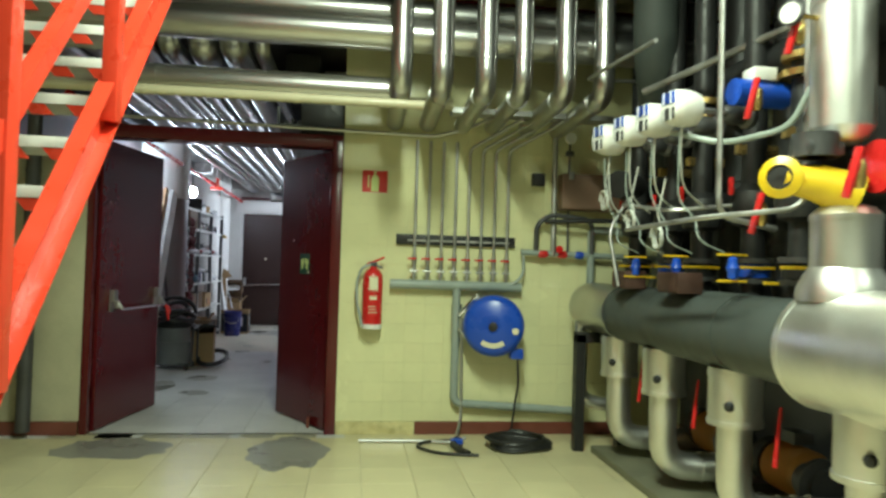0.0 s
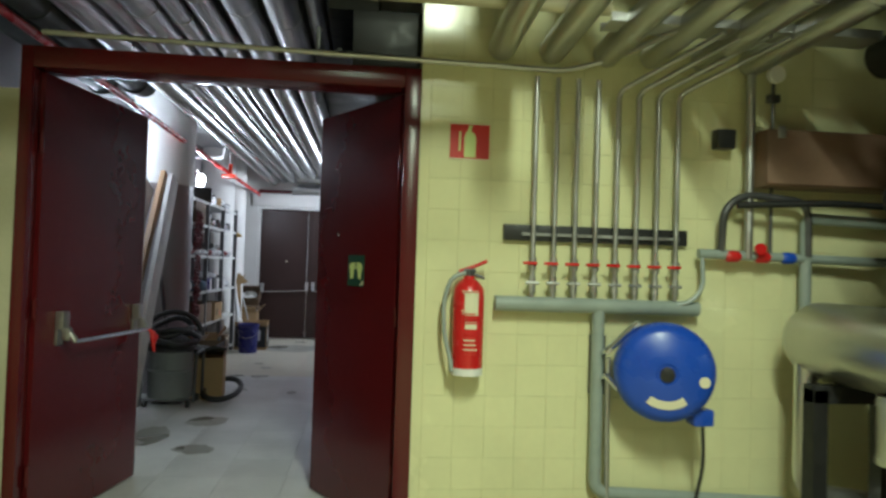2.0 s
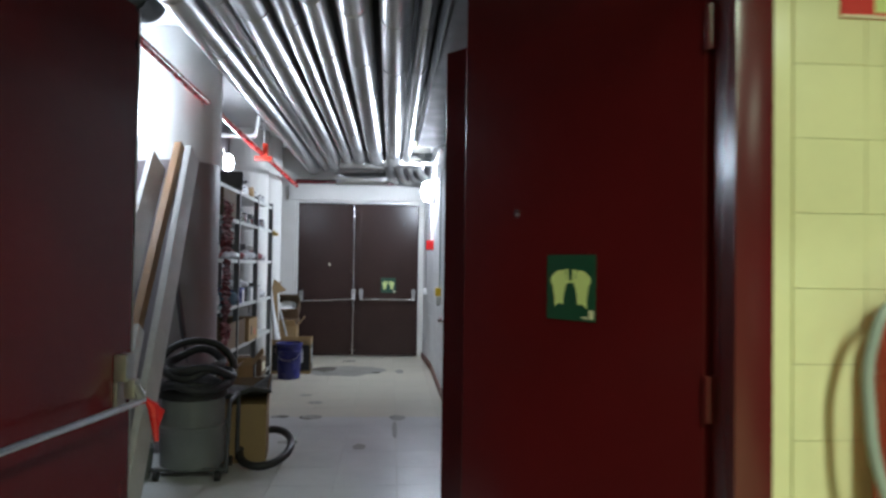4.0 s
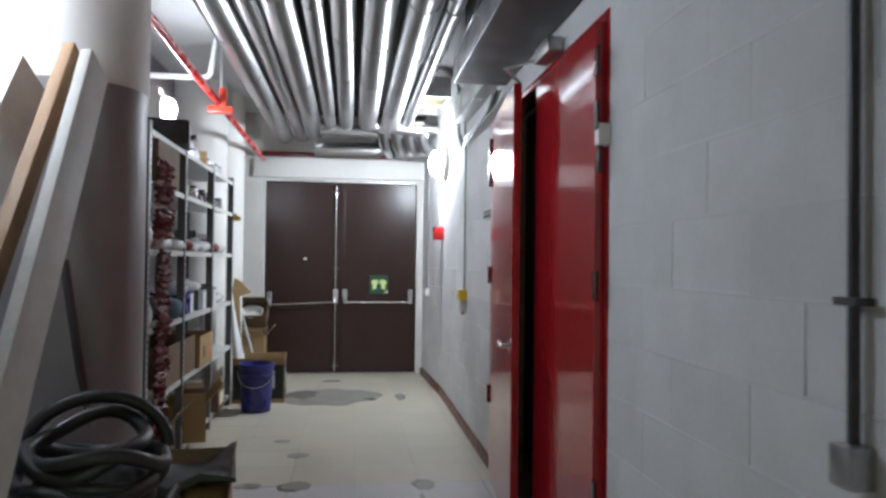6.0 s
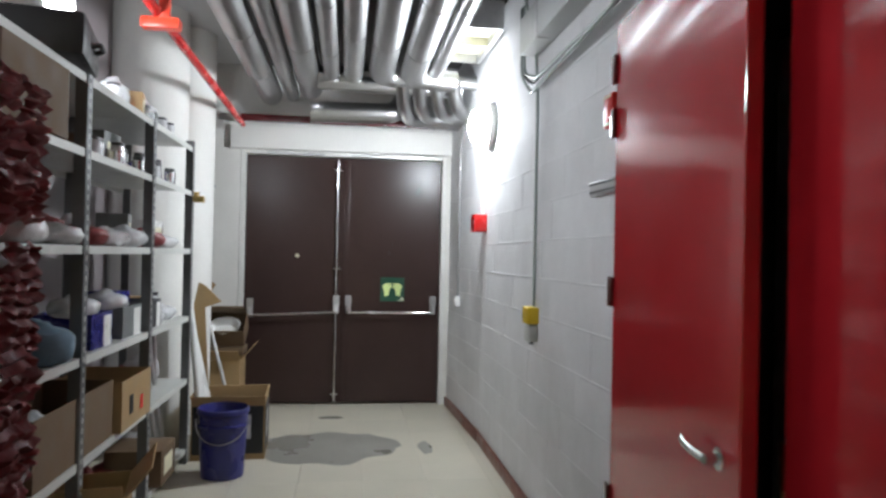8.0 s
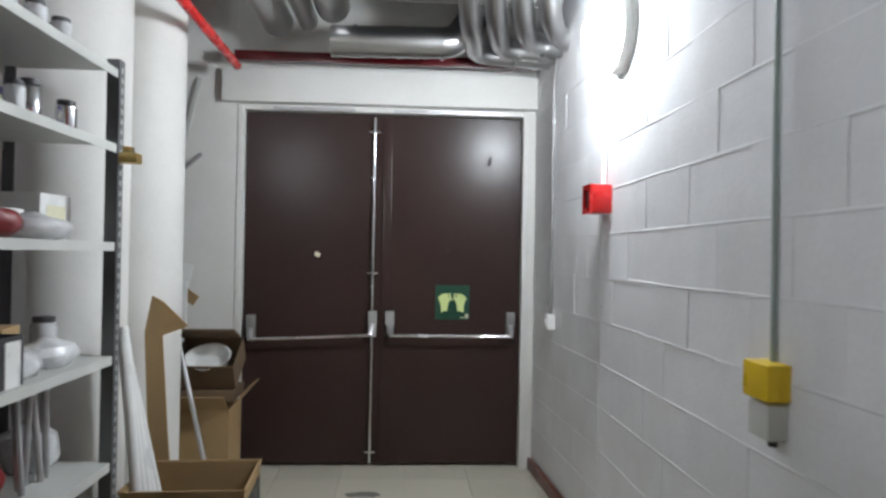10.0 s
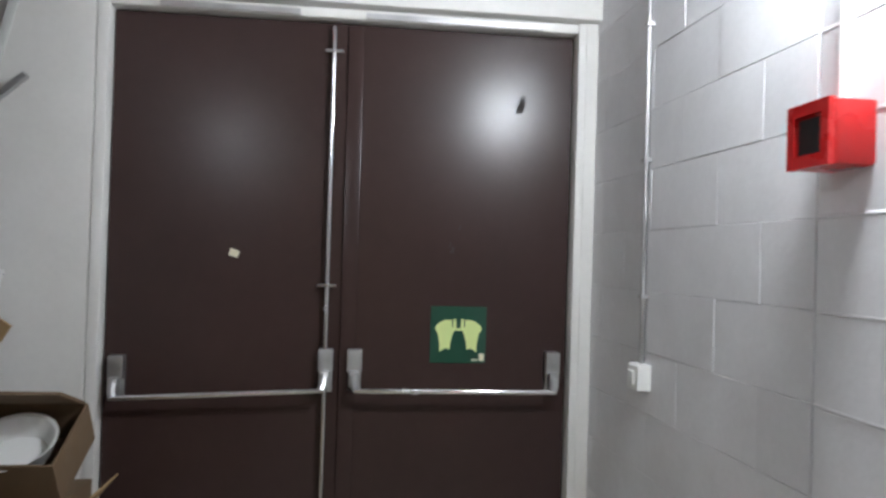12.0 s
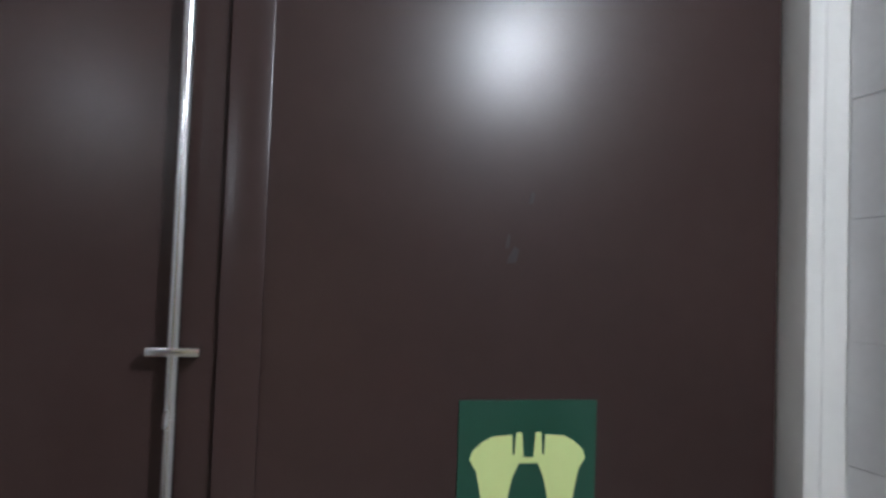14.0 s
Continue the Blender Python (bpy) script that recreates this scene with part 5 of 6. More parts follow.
standing = carton("cardboard_box", pose(-1.56, 10.33, 0, 0, 0, 6), 0.34, 0.3, 0.4, "card", "brown cardboard box beside the vacuum cleaner", False)
part("flap", box(B(), -0.003, 0.003, -0.146, 0.146, 0, 0.17, 0, pose(0.167, 0, 0.4, 0, 6, 0)), "card_dark", standing)
part("flap", box(B(), -0.16, 0.16, -0.003, 0.003, 0, 0.14, 0, pose(0, 0.147, 0.4, -12, 0, 0)), "card_dark", standing)
b = box(B(), -0.2, 0.19, -0.17, 0.17, 0.0, 0.04, 0.01)
bmesh.ops.subdivide_edges(b, edges=b.edges[:], cuts=2, use_grid_fill=True)
for v in b.verts:
    v.co.z += 0.12 * noise.noise(v.co * 5 + Vector((3, 1, 0))) + 0.25 * max(0, v.co.x)
solid("dark_sheet", b, "black", "creased black plastic sheet lying on the cardboard box", "sheet", m=pose(-1.56, 10.33, 0.45, 0, 0, 10))

# shelving along the column row
SX0, SX1 = -2.44, -2.01
POSTS = (11.35, 12.2, 13.14, 14.07)
LEVELS = (0.1, 0.56, 0.97, 1.41, 1.79, 2.08)
rack = thing("shelving_unit", pose(SX0, POSTS[0], 0), "grey slotted-angle shelving loaded with parts and boxes", "shelving")
for y in POSTS:
    for x in (SX1, SX0):
        dx = -1 if x == SX1 else 1
        b = box(box(B(), x - SX0 - 0.002, x - SX0 + 0.002, y - POSTS[0] - 0.025, y - POSTS[0] + 0.025, 0, 2.12), min(x - SX0 + dx * 0.045, x - SX0 - dx * 0.002), max(x - SX0 + dx * 0.045, x - SX0 - dx * 0.002), y - POSTS[0] - 0.027, y - POSTS[0] - 0.023, 0, 2.12)
        p = part("post", b, "post", rack, "dark slotted angle post")
        if x == SX1:
            # Pale blocks give the slots the brightness of the lit wall behind.
            hb = B()
            for k in range(52):
                box(hb, x - SX0 + 0.0021, x - SX0 + 0.0036, y - POSTS[0] - 0.005, y - POSTS[0] + 0.006, 0.03 + 0.04 * k, 0.05 + 0.04 * k)
            tagged(part("slot_row", hb, "shelf", p, "", 0), kind="stuff")
for z in LEVELS:
    for k in range(3):
        y0, y1 = POSTS[k] - POSTS[0] + 0.004, POSTS[k + 1] - POSTS[0] - 0.004
        b = box(box(box(B(), 0.0, SX1 - SX0 - 0.004, y0, y1, z - 0.002, z), SX1 - SX0 - 0.006, SX1 - SX0 - 0.003, y0, y1, z - 0.034, z - 0.002), 0.0, 0.003, y0, y1, z - 0.034, z - 0.002)
        part("shelf", b, "shelf", rack)
part("bracket", box(box(B(), 0.4, 0.46, 2.74, 2.79, 1.74, 1.79, 0.004), 0.43, 0.5, 2.7, 2.76, 1.72, 1.76, 0.004), "brass", rack, "small metal bracket on the end post")

# goods on the shelves
rnd = random.Random(7)


def jar(m, r, h, mat, label="small clear jar with a dark lid"):
    t = thing("jar", m, label, "jar", "goods on the shelves")
    lathe(b := B(), [(r * 0.9, 0.0), (r, 0.008), (r, h * 0.8), (r * 0.8, h * 0.86)], None, 14)
    part("body", b, mat, t)
    lathe(b := B(), [(r * 0.85, h * 0.861), (r * 0.87, h * 0.87), (r * 0.87, h), (r * 0.8, h)], None, 14)
    part("lid", b, "steel_dark", t)


def sack(m, w, d, h, mat, label):
    """A slumped plastic bag with a gathered top."""
    b = bmesh.new()
    bmesh.ops.create_icosphere(b, subdivisions=3, radius=0.5)
    s = rnd.random() * 20
    for v in b.verts:
        q = noise.noise(v.co * 3.1 + Vector((s, 0, 0))) * 0.16 + noise.noise(v.co * 8 + Vector((0, s, 0))) * 0.06
        v.co *= 1 + q
        v.co.z = max(v.co.z, -0.36)
        if v.co.z > 0.3:
            v.co.x *= 0.55
            v.co.y *= 0.55
    bmesh.ops.transform(b, matrix=Matrix.Diagonal((w, d, h, 1)) @ Matrix.Translation((0, 0, 0.36)), verts=b.verts)
    solid("plastic_bag", b, mat, label, "bag", "goods on the shelves", m=m)


def packet(m, w, d, h, mat, label):
    t = thing("packet", m, label, "box", "goods on the shelves")
    part("carton", box(B(), -w / 2, w / 2, -d / 2, d / 2, 0, h, 0.004), mat, t)
    part("label", box(B(), w / 2, w / 2 + 0.001, -d * 0.3, d * 0.3, h * 0.25, h * 0.75), "cream", t)


def crate(m, w, d, h, mat, label):
    t = thing("storage_bin", m, label, "bin", "goods on the shelves")
    k = 0.005
    part("tub", tub(w, d, h, k), mat, t)
    part("contents", box(B(), -w / 2 + 0.01, w / 2 - 0.01, -d / 2 + 0.01, d / 2 - 0.01, h * 0.6, h * 0.85, 0.01), "steel_dark", t)
    part("card", box(B(), w / 2, w / 2 + 0.002, d * 0.05, d * 0.42, -0.01, h * 0.9), "white_plastic", t, "white label card")


# top: dark case, jars and white rolls; below: bright fittings, tools, bins and cartons
suit = thing("tool_case", pose(-2.1, 12.06, 2.081, 0, 0, 12), "black plastic tool case lying on the top shelf", "case")
part("shell", box(B(), -0.14, 0.14, -0.2, 0.2, 0, 0.16, 0.03), "black", suit)
part("grip", sweep(B(), [(0.14, -0.05, 0.07), (0.17, -0.05, 0.08), (0.17, 0.05, 0.08), (0.14, 0.05, 0.07)], 0.01, 8, 0.015), "black", suit)
for k in range(7):
    y = 12.75 + 0.17 * k
    if k in (1, 4):
        sack(pose(-2.16, y, 2.081), 0.17, 0.2, 0.2, "clear", "crumpled white plastic bag on the top shelf")
    elif k == 2:
        packet(pose(-2.13, y, 2.081, 0, 0, 10), 0.14, 0.12, 0.13, "card", "brown carton on the top shelf")
    else:
        jar(pose(-2.1, y, 2.081), 0.035, 0.1, "clear")
for k in range(9):
    jar(pose(-2.1 - 0.04 * (k % 2), 12.5 + 0.165 * k, 1.791), 0.03 + 0.008 * rnd.random(), 0.09 + 0.06 * rnd.random(), "chrome" if k % 3 else "clear", "bright metal fitting standing on the shelf")
for k in range(8):
    sack(pose(-2.13, 11.55 + 0.3 * k, 1.411, 0, 0, 40 * k), 0.22, 0.26, 0.1 + 0.05 * rnd.random(), "clear" if k % 3 else "foil", "crumpled bag of small parts on the shelf")
for y, w, mt in ((12.5, 0.26, "navy"), (12.93, 0.3, "grey_drum"), (13.35, 0.22, "steel_dark")):
    crate(pose(-2.16, y, 0.971), 0.24, w, 0.15, mt, "plastic bin full of parts with a white card")
for y in (12.45, 12.85, 13.55, 13.8):
    sack(pose(-2.14, y, 0.971 + (0.13 if y < 13 else 0)), 0.2, 0.24, 0.12, "clear", "clear plastic bag of fittings on the shelf")
printed = carton("cardboard_box", pose(-2.15, 12.86, 0.561), 0.32, 0.46, 0.23, "card", "open brown cardboard box with a printed side on the shelf", False)
part("print_mark", box(B(), 0.161, 0.1622, -0.12, -0.06, 0.06, 0.15), "black", printed, "dark printed mark")
part("print_mark", box(B(), 0.161, 0.1622, 0.05, 0.1, 0.05, 0.12), "sign_red", printed, "red printed mark")
sack(pose(-2.1, 12.0, 0.971, 0, 0, 20), 0.26, 0.24, 0.2, "cloth", "crumpled blue-grey cloth on the shelf")
carton("cardboard_box", pose(-2.17, 12.2, 0.561), 0.3, 0.8, 0.25, "card_dark", "dark open cardboard box on the shelf", False)
carton("cardboard_box", pose(-2.16, 11.72, 0.101), 0.34, 0.42, 0.24, "card_dark", "brown cardboard box on the lowest shelf")
carton("cardboard_box", pose(-2.1, 12.5, 0.101, 0, 0, 12), 0.36, 0.42, 0.26, "card", "torn open cardboard box on the lowest shelf")
carton("cardboard_box", pose(-2.16, 11.72, 1.791), 0.32, 0.5, 0.25, "card_dark", "dark cardboard box under the top shelf", False)
for z in (0.97, 1.41):
    sack(pose(-2.12, 11.4, z + 0.001), 0.24, 0.2, 0.24, "clear", "slumped clear plastic bag on the shelf")
packet(pose(-2.12, 13.42, 0.101), 0.3, 0.3, 0.2, "card_dark", "flattened carton on the lowest shelf")
b = B()
for k in range(6):
    cyl(b, (-2.08 - 0.05 * (k % 3), 13.62 + 0.05 * k, 0.102), (-2.2 - 0.03 * (k % 2), 13.72 + 0.05 * k, 0.9 + 0.02 * k), 0.012, seg=8)
solid("tube_bundle", b, "dull_metal", "bundle of steel tubes standing in the shelving", "tubes")
for z in LEVELS[:5]:
    for q in range(9):
        y = 11.45 + 0.31 * q + 0.08 * rnd.random()
        if any(abs(y - p) < 0.1 for p in POSTS) or y < 12.1:
            continue
        kind = rnd.random()
        x = -2.3 + 0.04 * rnd.random()
        if kind < 0.35:
            packet(pose(x, y, z + 0.001, 0, 0, rnd.uniform(-12, 12)), 0.16, 0.14 + 0.08 * rnd.random(), 0.1 + 0.1 * rnd.random(), rnd.choice(("card", "card_dark", "white_plastic", "grey_drum", "navy")), "small packed carton at the back of a shelf")
        elif kind < 0.7:
            sack(pose(x, y, z + 0.001, 0, 0, rnd.uniform(0, 90)), 0.2, 0.22, 0.16 + 0.08 * rnd.random(), rnd.choice(("clear", "clear", "foil", "black")), "crumpled bag at the back of a shelf")
        else:
            jar(pose(x + 0.05, y, z + 0.001), 0.045, 0.16, rnd.choice(("chrome", "clear", "brass")), "metal fitting at the back of a shelf")
solid("white_conduit", sweep(B(), [(LW + 0.02, 12.75, 2.72), (-1.98, 12.75, 2.72), (-1.94, 12.78, 3.05)], 0.022, 10, 0.06), "white_plastic", "white conduit crossing above the shelving", "conduit")

# Dark cartons added to fill the first bay, which lies in shade.
for z, h in ((0.561, 0.3), (0.971, 0.34), (1.411, 0.3)):
    packet(pose(-2.28, 11.7, z, 0, 0, 3), 0.26, 0.5, h, "card_dark", "large carton added to fill the first bay with dark")
# Black sack added where the column's shade darkens the corner.
sack(pose(-1.98, 10.42, 0.0), 0.3, 0.3, 0.5, "black", "added black sack standing in for the shade beside the column")
# crumpled red netting hanging down the shelving front in stacked folds
film = thing("barrier_netting", pose(-1.99, 11.59, 0.05), "crumpled dark red plastic netting hanging down the shelving", "netting")


def folds(z0, z1, half, lean, seed, thick):
    """A sheet gathered in sideways folds from z0 up to z1, half as wide as half on each side."""
    b = B()
    n = int((z1 - z0) / 0.012)
    rows = []
    for i in range(n + 1):
        z = z0 + (z1 - z0) * i / n
        saw = 0.5 - abs((i * 0.29 + 0.7 * noise.noise(Vector((i * 0.11, seed, 4.0)))) % 1 - 0.5) * 2
        w = half * (1 + 0.16 * noise.noise(Vector((i * 0.12, seed, 0))) + 0.1 * noise.noise(Vector((i * 0.5, seed, 5))))
        row = []
        for k in range(17):
            u = (k - 8) / 8
            q = Vector((k * 0.35, i * 0.14, seed))
            row.append(b.verts.new((0.03 * saw + 0.035 * noise.noise(q) + 0.012 * noise.noise(q * 3.1), lean * (i / n - 0.5) + u * w, z + 0.022 * noise.noise(q * 1.3 + Vector((7, 0, 0))) + 0.012 * u * math.sin(i * 0.23 + seed))))
        rows.append(row)
    for r0, r1 in zip(rows, rows[1:]):
        for k in range(16):
            b.faces.new((r0[k], r0[k + 1], r1[k + 1], r1[k]))
    bmesh.ops.solidify(b, geom=b.faces[:], thickness=thick)
    return b


part("hanging_fold", folds(0.0, 1.36, 0.125, 0.04, 2.0, 0.002), "foil", film)
part("gathered_top", folds(1.42, 1.88, 0.17, 0.02, 9.0, 0.002), "foil", film, "wide gathered end under the top shelf")

# bucket, open carton and leaning rubbish by the far columns
bucket = thing("bucket", pose(-1.735, 13.79, 0) @ Matrix.Diagonal((1.0, 1.0, 1.09, 1)), "dark blue plastic bucket with a wire bail on the floor", "bucket")
lathe(b := B(), [(0.11, 0.0), (0.128, 0.004), (0.15, 0.36), (0.158, 0.365), (0.158, 0.39), (0.15, 0.395), (0.143, 0.38), (0.12, 0.02)], None, 32)
part("body", b, "navy", bucket)
lathe(b := B(), [(0.151, 0.29), (0.16, 0.295), (0.16, 0.305), (0.152, 0.31)], None, 32)
part("rim_band", b, "navy", bucket)
part("bail", sweep(B(), [(0.158 * math.cos(a), -0.03 - 0.13 * math.sin(a) * 0.95, 0.33 - 0.12 * math.sin(a)) for a in [math.pi * i / 16 for i in range(17)]], 0.0035, 6), "dull_metal", bucket, "wire bail")
crate_box = carton("open_carton", pose(-1.77, 14.33, 0, 0, 0, 3), 0.48, 0.42, 0.42, "card", "open carton with dark printed sides standing on the floor", False)
part("print_panel", box(B(), 0.241, 0.243, -0.2, 0.2, 0.04, 0.36), "black", crate_box, "black printed side")
part("print_panel", box(B(), -0.23, 0.23, -0.213, -0.211, 0.04, 0.36), "black", crate_box, "black printed side")
part("print_label", box(B(), 0.09, 0.15, -0.2145, -0.2131, 0.14, 0.3), "white_plastic", crate_box, "white label")
part("print_label", box(B(), 0.2431, 0.2445, -0.08, 0.02, 0.12, 0.3), "white_plastic", crate_box, "white label")
part("rim", box(box(box(box(B(), -0.245, 0.245, -0.216, -0.208, 0.415, 0.425), -0.245, 0.245, 0.208, 0.216, 0.415, 0.425), -0.248, -0.24, -0.208, 0.208, 0.415, 0.425), 0.24, 0.248, -0.208, 0.208, 0.415, 0.425), "card", crate_box)
for k in range(5):
    solid("plastic_tube", cyl(B(), (-1.93 + 0.02 * k, 14.2 + 0.03 * k, 0.02), (-2.04 - 0.01 * k, 14.22 + 0.02 * k, 1.0 + 0.03 * (k % 3)), 0.022, seg=10), "white_plastic", "white plastic tube leaning on the column", "tube", "tubes leaning on the column")
b = B()
plate(b, [(-0.06, 0), (0.05, 0), (0.03, 0.5), (0.02, 0.98), (0.14, 1.02), (0.03, 1.14), (-0.02, 1.17), (-0.06, 1.0)], 0.012, pose(-2.02, 14.72, 0, 3, -2, 4))
solid("card_strip", b, "card", "tall bent strip of brown cardboard against the column", "cardboard")
stack = thing("opened_box", pose(-2.0, 15.42, 0.672, 28, 0, 0), "opened cardboard box holding a white bowl", "box")
k = 0.006
part("carton_body", tub(0.34, 0.28, 0.15, k), "card_dark", stack)
part("lid", box(B(), -0.18, 0.16, -0.005, 0.005, 0, 0.2, 0, pose(0, 0.14, 0.15, 42, 0, 0)), "card_dark", stack)
lathe(b := B(), [(0.03, 0.02), (0.06, 0.02), (0.1, 0.06), (0.125, 0.12), (0.13, 0.125), (0.118, 0.12), (0.09, 0.06)], pose(0, -0.02, 0.01), 24)
part("bowl", b, "white_plastic", stack, "white ceramic bowl")
lower = carton("cardboard_box", pose(-2.02, 15.38, 0), 0.34, 0.3, 0.5, "card", "tall brown cardboard box with scraps spilling out")
for k in range(5):
    part("scrap", box(B(), -0.06, 0.08, -0.012, 0.012, 0, 0.02, 0.003, pose(-0.08 + 0.05 * k, -0.05 + 0.03 * (k % 3), 0.45 + 0.02 * k, 20 * k, 15 * k, 50 * k)), ("blue", "black", "clear", "brass", "black")[k], lower, "loose scrap")
solid("packing_block", box(B(), -2.16, -1.84, 15.28, 15.56, 0.53, 0.598, 0.006), "card_dark", "flat dark carton between the stacked boxes", "box")
solid("leaning_tube", cyl(B(), (-1.84, 14.95, 0.02), (-2.12, 15.15, 0.95), 0.013, seg=10), "dull_metal", "thin grey tube leaning on the column", "tube")
solid("leaning_angle", box(B(), -0.016, 0.016, -0.004, 0.004, 0, 0.78, 0.001, Matrix.Translation((-2.36, 15.72, 1.72)) @ pose(0, 0, 0, -4, 12, 0)), "shelf", "slotted steel angle fixed on the end wall", "bracket")
solid("wall_bracket", box(box(B(), -0.13, 0.13, -0.012, 0.012, -0.012, 0.012, 0.003, Matrix.Translation((-2.26, 15.7, 1.9)) @ pose(0, 0, 0, 0, -43, 0)), -2.375, -2.345, 15.69, 15.79, 1.79, 1.82), "dull_metal", "slanted grey steel bracket on the end wall", "bracket")
junk = thing("torn_carton", pose(-2.26, 15.6, 1.15), "torn white and brown carton hung on the wall", "carton")
part("white_face", box(B(), -0.06, 0.06, -0.005, 0.005, 0.02, 0.16, 0.0, pose(0, 0, 0, 0, 12, 0)), "white_plastic", junk)
part("flap", box(B(), 0.02, 0.14, -0.03, -0.02, -0.02, 0.05, 0.0, pose(0, 0, 0, 10, 35, 0)), "card", junk)
part("hook", cyl(B(), (0, 0, 0.1), (0, 0.185, 0.12), 0.006, seg=8), "dull_metal", junk)
solid("white_sheet", box(B(), -2.5, -2.18, 15.52, 15.54, 0.0, 1.2, 0.004), "white_plastic", "white sheet standing against the end wall", "panel")

# fixtures on the block wall
alarm = thing("alarm_box", pose(RW, 14.375, 1.58), "red fire alarm box with a white conduit above", "alarm")
part("case", box(B(), -0.085, 0.004, -0.065, 0.065, 0.0, 0.13, 0.012), "red", alarm)
part("front_frame", box(box(box(box(B(), -0.1, -0.085, -0.065, 0.065, 0, 0.025), -0.1, -0.085, -0.065, 0.065, 0.105, 0.13), -0.1, -0.085, -0.065, -0.042, 0.025, 0.105), -0.1, -0.085, 0.042, 0.065, 0.025, 0.105), "red", alarm)
part("window", box(B(), -0.09, -0.0855, -0.04, 0.04, 0.03, 0.1), "black", alarm, "dark press window")
part("conduit", sweep(B(), [(-0.02, 0.0, 0.136), (-0.02, 0.0, 0.9), (-0.02, -0.1, 1.0)], 0.014, 10, 0.06), "white_plastic", alarm, "white conduit")
switch = thing("light_switch", pose(RW + SLANT * (15.29 - RY), 15.29, 0.965), "white wall switch with a surface conduit", "switch")
part("box", box(B(), -0.045, 0.004, -0.045, 0.045, 0, 0.085, 0.008), "white_plastic", switch)
part("rocker", box(B(), -0.052, -0.045, -0.025, 0.025, 0.02, 0.065, 0.003), "white_plastic", switch)
part("conduit", sweep(B(), [(-0.014, 0.0, 0.086), (-0.014, 0.0, 1.42), (-0.014, -0.06, 1.55)], 0.009, 8, 0.04), "dull_metal", switch, "grey conduit")
for z in (0.3, 0.75, 1.2):
    part("clip", box(B(), -0.026, 0.0, -0.014, 0.014, z, z + 0.012), "dull_metal", switch)
socket = thing("socket_box", pose(RW, 12.94, 0.95), "yellow switch above a grey socket with a thin cable", "socket")
part("yellow_unit", box(B(), -0.06, 0.004, -0.06, 0.06, 0.095, 0.185, 0.008), "yellow_paint", socket, "yellow isolator")
part("grey_unit", box(B(), -0.05, 0.004, -0.05, 0.05, 0.0, 0.088, 0.008), "shelf", socket, "grey socket")
part("cable", sweep(B(), [(-0.012, 0.0, 0.186), (-0.012, 0.0, 1.3), (-0.02, 0.02, 1.6), (-0.1, 0.05, 1.95)], 0.008, 8, 0.1), "grey_paint", socket, "thin grey cable")
part("plug", cyl(B(), (-0.03, -0.035, -0.012), (-0.03, -0.035, 0.02), 0.012, seg=8), "black", socket)
pull = thing("conduit_drop", pose(RW, 8.515, 0.94), "dark vertical conduit with a switch at its foot", "conduit")
part("tube", cyl(B(), (-0.02, 0, 0.1), (-0.02, 0, 1.52), 0.0115, seg=12), "steel_dark", pull)
part("switch", box(B(), -0.05, 0.004, -0.03, 0.03, 0.02, 0.1, 0.008), "dull_metal", pull)
for z in (0.35, 1.0):
    part("clip", box(B(), -0.04, 0.004, -0.03, 0.03, z, z + 0.015), "steel_dark", pull)

# ---- floor stains, then tiles and blocks ----
def stain(x, y, sx, sy, seed, label):
    b = B()
    k = 40
    ring = []
    for i in range(k):
        a = 2 * math.pi * i / k
        r = 1 + 0.28 * noise.noise(Vector((2 * math.cos(a), 2 * math.sin(a), seed))) + 0.1 * noise.noise(Vector((6 * math.cos(a), 6 * math.sin(a), seed)))
        ring.append((x + sx * r * math.cos(a), y + sy * r * math.sin(a)))
    top = [b.verts.new((p, q, 0.002)) for p, q in ring]
    low = [b.verts.new((p, q, 0.0004)) for p, q in ring]
    b.faces.new(top), b.faces.new(low[::-1])
    for i in range(k):
        j = (i + 1) % k
        b.faces.new((low[i], low[j], top[j], top[i]))
    solid("damp_stain", b, "wet", label, "stain", "floor stains", "structure")


for i, (x, y, sx, sy) in enumerate(((-0.07, 6.14, 0.28, 0.42), (-1.3, 6.25, 0.4, 0.28), (-1.12, 14.4, 0.5, 0.4), (-0.4, 14.35, 0.05, 0.16), (-1.31, 9.25, 0.17, 0.16), (-1.19, 8.36, 0.15, 0.12), (-1.62, 8.75, 0.14, 0.3), (-1.23, 11.63, 0.1, 0.09), (-0.45, 11.6, 0.07, 0.1), (-1.5, 11.66, 0.08, 0.05), (-0.48, 11.15, 0.02, 0.3), (-1.25, 12.3, 0.07, 0.06), (-1.4, 12.7, 0.06, 0.04), (-1.1, 15.3, 0.1, 0.05), (-0.75, 10.6, 0.05, 0.08), (-1.3, 10.75, 0.08, 0.05))):
    stain(x, y, sx, sy, i * 3.3, "dark damp stain on the tiled floor")

GREY_TO = 11.65    # worn grey tiles run from the doors to here
cache = {}


